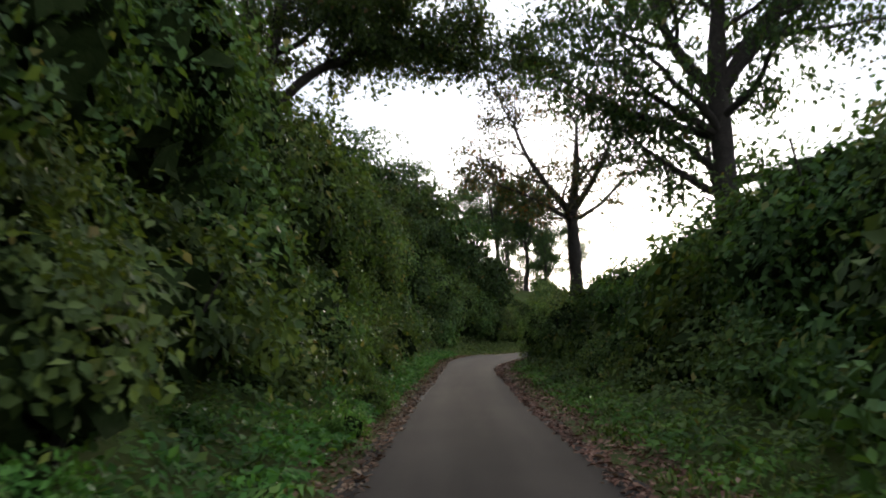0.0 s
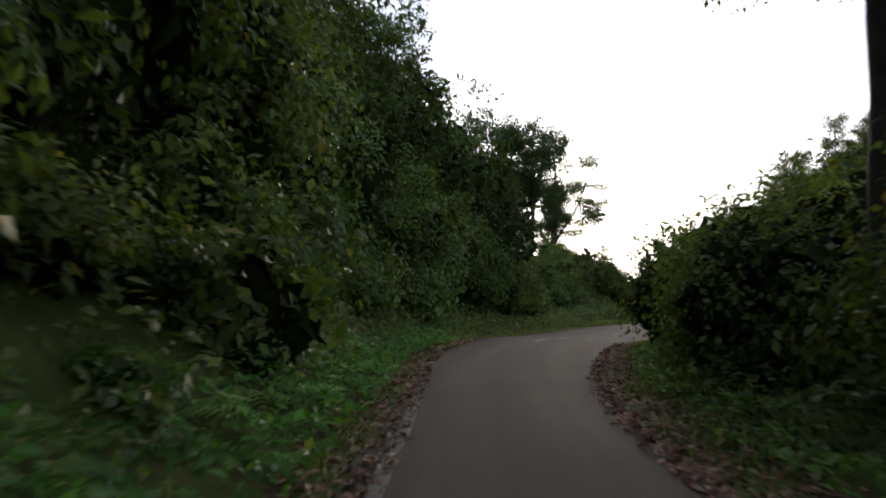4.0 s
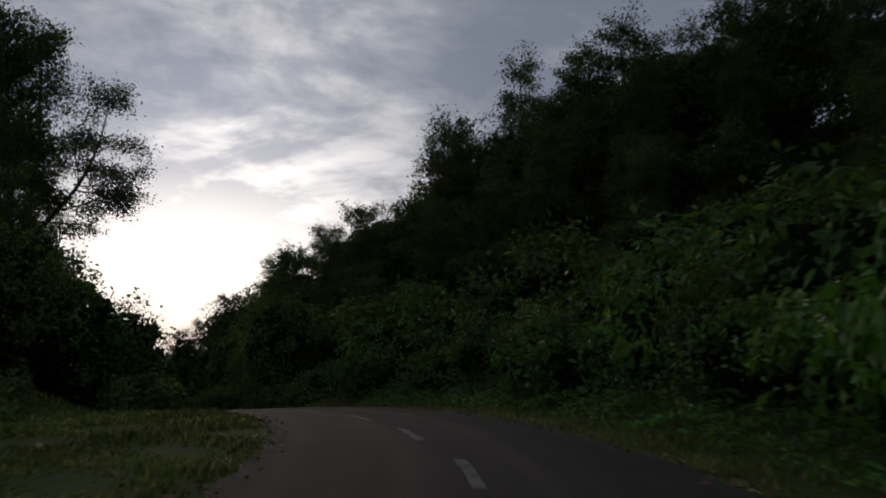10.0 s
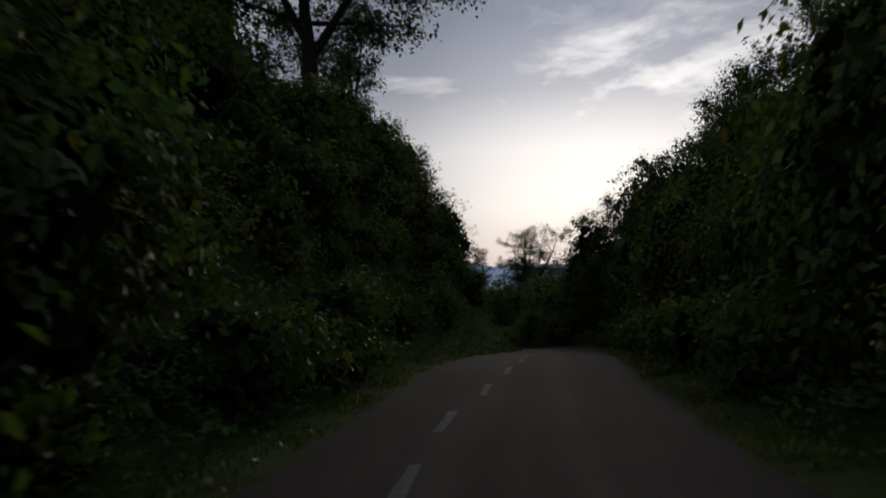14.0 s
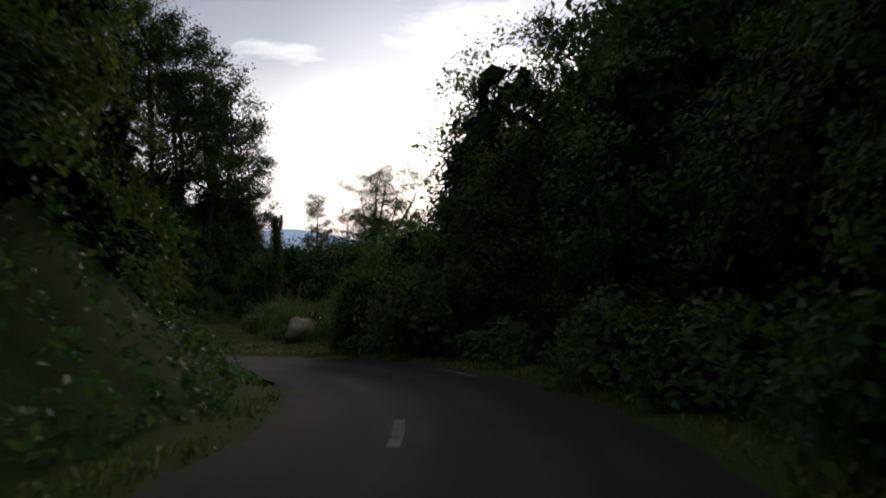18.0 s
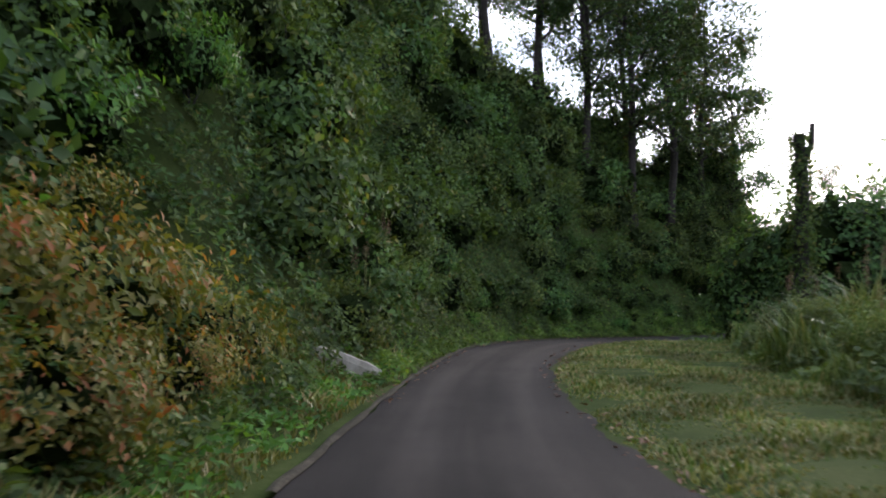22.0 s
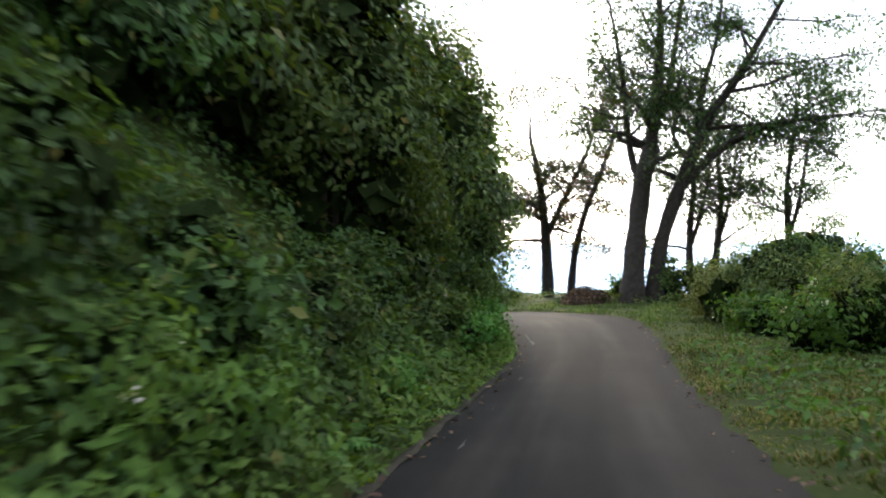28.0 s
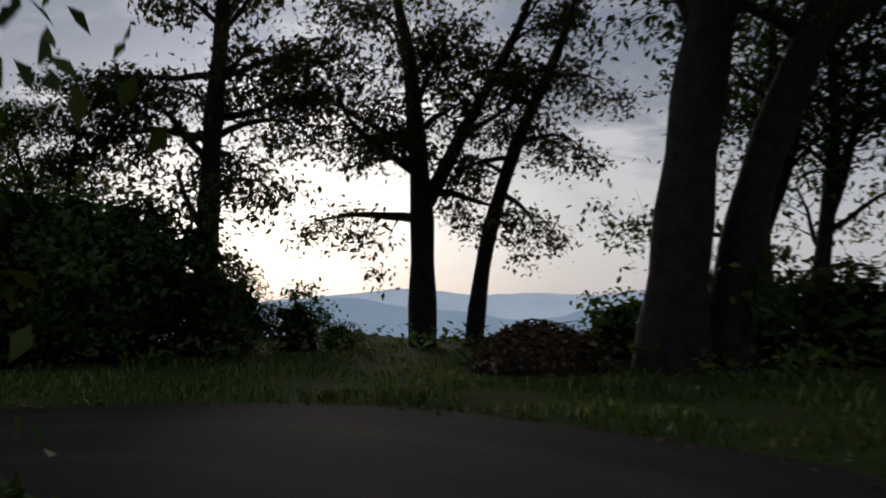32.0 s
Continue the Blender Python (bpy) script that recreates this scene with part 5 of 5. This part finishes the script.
# trees on the edge over the valley
EDGE = "trees on the edge over the valley"
x, y = 48.5, 274.6
stand(limbed_tree("edge_tree", 61, lines_of(x, y, (0, 0, -16.6, 0.42), (-0.02, 0, -14, 0.32), (-0.07, 0, -11.8, 0.27), (-0.4, 0, -8.4, 0.17), (-0.7, 0, -6.9, 0.11), (-0.7, 0.1, -5.2, 0.05)),
                  "forked tree at the valley edge with turning leaves", M_RUSSET, 16000, 0.155,
                  stems=(lines_of(x, y, (-0.02, 0, -12.2, 0.2), (0.9, 0, -10.4, 0.16), (1.8, 0, -8.7, 0.12), (2.5, 0, -7.2, 0.09), (3.0, 0, -5.6, 0.04)),),
                  limbs=((0, 0.44, 178, 27, 3.6), (0, 0.36, 180, 2, 2.6), (0, 0.4, 5, 8, 2.2), (0, 0.52, 170, 25, 4.0), (0, 0.5, 100, 20, 3), (0, 0.55, 270, 15, 2.8), (1, 0.5, 160, 35, 2.4)), extra=18, low=0.4, wide=2.9, droop=0.24, spray=1.4), x, y, 24, EDGE)
x, y = 49.65, 274.0
stand(limbed_tree("edge_tree", 62, lines_of(x, y, (-0.2, 0, -16.6, 0.26), (0.2, 0, -13.2, 0.19), (0.95, 0, -10.6, 0.16), (1.7, 0, -8.9, 0.13), (2.4, 0, -7.1, 0.09), (2.9, 0, -5.4, 0.04)),
                  "slim leaning tree at the valley edge", M_RUSSET, 8000, 0.15,
                  limbs=((0, 0.42, 350, -25, 1.6), (0, 0.55, 15, 10, 1.8), (0, 0.5, 180, 0, 1.4), (0, 0.7, 20, 5, 1.6)), extra=9, low=0.4, wide=1.7, droop=0.35, spray=1.4), x, y, 28, EDGE)
x, y = 49.85, 266.8
stand(limbed_tree("edge_tree", 63, lines_of(x, y, (-0.40, 0, -15.9, 0.72), (-0.34, 0, -14.8, 0.56), (-0.1, 0, -12.4, 0.45), (0.25, 0, -10, 0.42), (0.75, 0, -7.8, 0.32), (1.2, 0, -4, 0.2), (1.3, 0, -0.5, 0.1)),
                  "massive dark trunk with heavy limbs at the valley edge", M_TREE, 18500, 0.17,
                  stems=(lines_of(x, y, (0.2, 0, -10.2, 0.2), (-0.3, 0.2, -8.2, 0.16), (-0.5, 0.2, -5, 0.12), (-1.0, 0.2, -1.5, 0.05)), lines_of(x, y, (0.5, 0, -8.2, 0.2), (1.4, 0.3, -6, 0.15), (2.0, 0.4, -3, 0.1), (2.4, 0.4, -0.5, 0.05))),
                  limbs=((0, 0.5, 175, 25, 4.6), (0, 0.6, 185, 30, 4.8), (0, 0.42, 60, 30, 4), (0, 0.55, 270, 25, 4.4), (1, 0.4, 180, 10, 3.6), (0, 0.45, 300, 10, 3.4), (2, 0.4, 0, 15, 3.8)), extra=30, low=0.46, wide=4.2, droop=0.2, spray=1.5), x, y, 33, EDGE)
x, y = 51.0, 266.6
stand(limbed_tree("edge_tree", 64, lines_of(x, y, (-0.55, 0, -15.9, 0.6), (-0.4, 0, -14.4, 0.40), (0.0, 0, -12.4, 0.33), (0.9, 0, -10, 0.31), (2.1, 0, -7.3, 0.24), (3.6, 0, -5.2, 0.18), (5.4, 0, -2.2, 0.1), (6.3, 0, -0.3, 0.05)),
                  "massive leaning trunk at the valley edge", M_TREE, 19000, 0.17,
                  stems=(lines_of(x, y, (0.7, 0, -10.4, 0.2), (2.6, 0.2, -8.6, 0.17), (5.0, 0.4, -7.6, 0.13), (7.6, 0.5, -7.4, 0.06)), lines_of(x, y, (1.6, 0, -8.4, 0.18), (1.9, 0.2, -6, 0.13), (2.6, 0.4, -3.5, 0.09), (3.0, 0.4, -1, 0.04))),
                  limbs=((1, 0.5, 350, -10, 4.6), (1, 0.6, 30, 0, 4.6), (1, 0.8, 0, -12, 4.4), (0, 0.5, 340, 5, 5.5), (0, 0.62, 20, 10, 5.5), (0, 0.7, 350, -5, 5.2), (0, 0.36, 185, 30, 2.6), (1, 0.7, 330, 15, 4), (0, 0.8, 0, -10, 4.6)), extra=34, low=0.4, wide=4.4, droop=0.22, spray=1.5), x, y, 35, EDGE)
for seed, x, y, bend, high in ((65, 54.1, 269.3, 0.02, 9.0), (66, 55.2, 268.8, 0.05, 8.5), (69, 57.5, 266.5, 0.06, 9.5)):
    stand(limbed_tree("edge_tree", seed, straight(high, 0.22, bend, seed), "dark many-limbed tree at the valley edge", M_TREE, 9000, 0.16,
                      stems=([(0.0, 0, 2.6, 0.13), (0.6, 0.1, 4.4, 0.1), (1.1, 0.2, 7.2, 0.04)],), extra=20, low=0.28, wide=3.3, droop=0.2, spray=1.5), x, y, 40, EDGE)
x, y = 43.1, 274.4
stand(limbed_tree("edge_tree", 67, lines_of(x, y, (0.25, 0, -16.8, 0.34), (0.28, 0, -13, 0.24), (0.35, 0, -10.5, 0.2), (0.48, 0, -8.5, 0.16), (0.6, 0, -5, 0.07), (0.6, 0, -3, 0.04)),
                  "tall leafy tree at the valley edge", M_RUSSET, 17000, 0.155,
                  limbs=((0, 0.42, 175, 5, 2.8), (0, 0.46, 5, 0, 2.6), (0, 0.55, 190, 10, 2.8), (0, 0.52, 350, 10, 2.8)), extra=20, low=0.28, wide=2.5, droop=0.25, spray=1.4), x, y, 8, EDGE)
for x, y, top, wide in ((41.9, 274.2, -11.4, 1.1), (36.0, 274.0, -11.4, 1.2), (43.6, 274.6, -13.2, 1.1), (39.0, 274.6, -10.9, 1.2), (40.4, 274.8, -11.2, 1.0)):
    tree_at(DENSE[int(x) % 2], x, y, top, x, wide)["group"] = EDGE
for x, y, top, wide in ((38.0, 275.0, -9.4, 1.5), (40.6, 275.2, -9.8, 1.4), (35.4, 274.0, -10.2, 1.4)):
    tree_at(TREES[1], x, y, top, x, wide)["group"] = EDGE

# a broken trunk under ivy on the outer verge
def make_snag():
    x, y = 38.07, 219.9
    g = ground_z(x, y)
    top = -4.86 - g
    root = new("ivy_clad_snag")
    rows = [([((0.05 * math.sin(k * 1.3), 0.04 * math.cos(k), -0.4 + (top + 0.1) * k / 8), 0.34 - 0.018 * k) for k in range(9)])]
    rows.append([((0.1, 0, top - 1.4), 0.14), ((0.38, 0, top - 0.7), 0.12), ((0.42, 0, top + 0.05), 0.10)])
    solid("trunk", mesh_from("trunk", *tubes(rows, 10), True), M_BARK, root)
    rng = np.random.default_rng(81)
    n = 3600
    z = top * rng.uniform(0.0, 0.97, n)
    a = rng.uniform(0, 6.28, n)
    r = 0.3 + 0.5 * rng.random(n) ** 2 * (1.15 - z / top) * (1 + 0.5 * np.sin(z * 3 + 2 * a)) + 0.04
    p = np.stack([r * np.cos(a), r * np.sin(a), z], -1)
    out = np.stack([np.cos(a), np.sin(a), 0.4 + 0 * a], -1)
    solid("ivy", leaf_mesh("ivy", p, out, np.full(n, 0.13), rng, 0.8), M_SHRUB, root)
    root.matrix_basis = pose(x, y, g)
    tagged(root, "broken forked trunk overgrown with dark ivy on the verge", "tree stump")


make_snag()
for x, y, top in ((39.6, 223.5, -5.4), (42.5, 225.0, -5.6), (36.9, 224.5, -7.2), (45.5, 228, -5.0), (44.2, 236, -4.6), (48.5, 240, -3.6), (52, 244, -3.4), (47.5, 232, -4.6), (40.5, 231, -4.8), (38.6, 227.0, -6.4)):
    tree_at(DENSE[int(x) % 2], x, y, top, x, 0.85)["group"] = EDGE


for x, y, s, protos in ((45.4, 274.6, 0.8, BACK), (46.6, 275.2, 0.6, BACK), (44.0, 275.2, 0.9, BACK), (51.5, 267.0, 1.2, BACK), (53.2, 266.6, 1.4, BACK), (55.2, 266.2, 1.4, BACK), (57.2, 265.2, 1.5, BACK),
                        (50.4, 269.4, 0.9, BACK), (59.0, 263.5, 1.6, BACK), (34.0, 273.5, 1.5, BACK),
                        (47.4, 256.0, 1.6, SCRUB), (48.8, 257.2, 1.9, SCRUB), (50.4, 258.4, 2.1, SCRUB), (46.2, 252.2, 1.5, HERBS), (47.6, 252.6, 1.9, SCRUB), (44.6, 248.4, 1.4, HERBS), (46.2, 248.6, 1.8, SCRUB), (52.6, 260.2, 1.9, SCRUB), (54.8, 262.0, 2.0, SCRUB), (47.9, 254.8, 1.5, DENSE), (49.6, 256.6, 1.7, DENSE), (51.6, 257.6, 1.9, DENSE)):
    placed(R.choice(protos), (x, y, ground_z(x, y)), R.uniform(0, 6.28), s, R.uniform(0.9, 1.2), 0.2)["group"] = "bushes at the valley edge"


def far_away(obs):
    """The patterns from which the repeats were copied stand in the wood behind the start."""
    for k, ob in enumerate(obs):
        x, y = -16.0 - 3.2 * (k % 4), -14.0 - 4.0 * (k // 4)
        ob.matrix_basis = pose(x, y, ground_z(x, y))


far_away(SHRUBS + BACK + HERBS + YELLOWS + TREES + [SPREAD] + DENSE + COLUMN + SCRUB + COVER + FERN + REED)


# ---- stones, mound, concrete ----
def boulder(name, where, size, seed, mat, label, category, squash=0.75):
    bm = bmesh.new()
    bmesh.ops.create_icosphere(bm, subdivisions=4, radius=1.0)
    for v in bm.verts:
        n = noise.noise(v.co * 1.3 + Vector((seed, 0, 0))) * 0.35 + noise.noise(v.co * 3.7 + Vector((seed, 3, 0))) * 0.12 + noise.noise(v.co * 11) * 0.03
        v.co = Vector((v.co.x * size[0], v.co.y * size[1], v.co.z * size[2])) * (1 + n)
    me = bpy.data.meshes.new(name)
    bm.to_mesh(me)
    bm.free()
    for p in me.polygons:
        p.use_smooth = True
    ob = solid(name, me, mat)
    ob.matrix_basis = pose(*where, 0, 0, seed * 40)
    return tagged(ob, label, category)


rx, ry = 39.3, 199.6
boulder("boulder", (rx, ry, ground_z(rx, ry) + 0.5), (0.75, 0.6, 0.66), 5, M_ROCK, "pale rounded boulder in the roadside grass", "boulder")
boulder("leaf_mound", (47.7, 268.0, ground_z(47.7, 268.0) - 0.1), (1.0, 0.9, 0.75), 4, M_MOUND, "mound of brown earth and leaves at the valley edge", "mound")


def make_brush():
    """Dead twigs and brown leaves over the mound."""
    rng = np.random.default_rng(91)
    n = 1500
    a, r = rng.uniform(0, 6.28, n), rng.random(n) ** 0.5
    p = np.stack([47.7 + 1.25 * r * np.cos(a), 268.0 + 1.1 * r * np.sin(a), np.zeros(n)], -1)
    p[:, 2] = height(p[:, :2]) - 0.1 + 0.85 * np.sqrt(np.clip(1 - r * r, 0, 1)) * rng.uniform(0.8, 1.1, n)
    ob = solid("fallen_leaves", leaf_mesh("fallen_leaves", p, np.tile([0, 0, 1.0], (n, 1)), np.full(n, 0.13), rng, 0.55), M_LITTER)
    tagged(ob, "brown dead leaves heaped on the earth mound", "fallen leaves", kind="stuff")
    for k in range(26):
        q = Vector(p[rng.integers(0, n)])
        d = Vector(rng.normal(0, 1, 3) * [1, 1, 0.35]).normalized()
        half = rng.uniform(0.25, 0.7)
        rows = [(tuple(q - d * half - Vector((0, 0, 0.06))), 0.016), (tuple(q + Vector(rng.normal(0, 0.05, 3))), 0.013), (tuple(q + d * half), 0.005)]
        tagged(solid("dead_twig", mesh_from("dead_twig", *tubes([rows], 5), True), M_BARK), "dead brown twig lying on the earth mound", "twig", "twigs on the mound")


make_brush()


def coping(a, b, wide, deep, label):
    """The worn top of a small concrete wall that slants down to the lane, with rounded upper edges."""
    a, b = Vector(a), Vector(b)
    along = (b - a).normalized()
    across = along.cross(Vector((0, 0, 1))).normalized()
    up = across.cross(along)
    outline = [(-0.5, -1.0), (-0.5, -0.25), (-0.36, -0.04), (0.0, 0.0), (0.36, -0.05), (0.5, -0.28), (0.5, -1.0)]
    n = 16
    verts, faces = [], []
    for k in range(n + 1):
        u = k / n
        mid = a.lerp(b, u) + up * (0.07 * math.sin(math.pi * u) + 0.012 * math.sin(9 * u)) + across * 0.02 * math.sin(5 * u)
        for x, z in outline:
            chip = 0.02 * noise.noise(Vector((u * 7, x * 3, z * 3)))
            verts.append(tuple(mid + across * (x * wide + chip) + up * (z * deep + chip)))
    m = len(outline)
    for k in range(n):
        for j in range(m):
            i, i2 = k * m + j, k * m + (j + 1) % m
            faces.append((i, i2, i2 + m, i + m))
    me = bpy.data.meshes.new("concrete_coping")
    me.from_pydata(verts, [], faces + [tuple(range(m))[::-1], tuple(range(n * m, n * m + m))])
    tagged(solid("concrete_coping", me, M_CONCRETE), label, "concrete wall")


lo, hi = at(222.2, -1.95, 0.26), at(221.5, -3.0, 0.34)
coping(hi, lo, 0.2, 0.5, "pale weathered concrete coping slanting down to the lane")
kerb = strip("kerb", 214, 284, lambda c, w: -w - 0.10, lambda c, w: -w + 0.03, 0.02, M_KERB, 0.5, 0.025, 0.05, 3)
tagged(kerb, "mossy stained concrete kerb along the foot of the bank", "kerb", kind="structure")

for ob in scene.objects:
    if "tall" in ob:
        del ob["tall"]
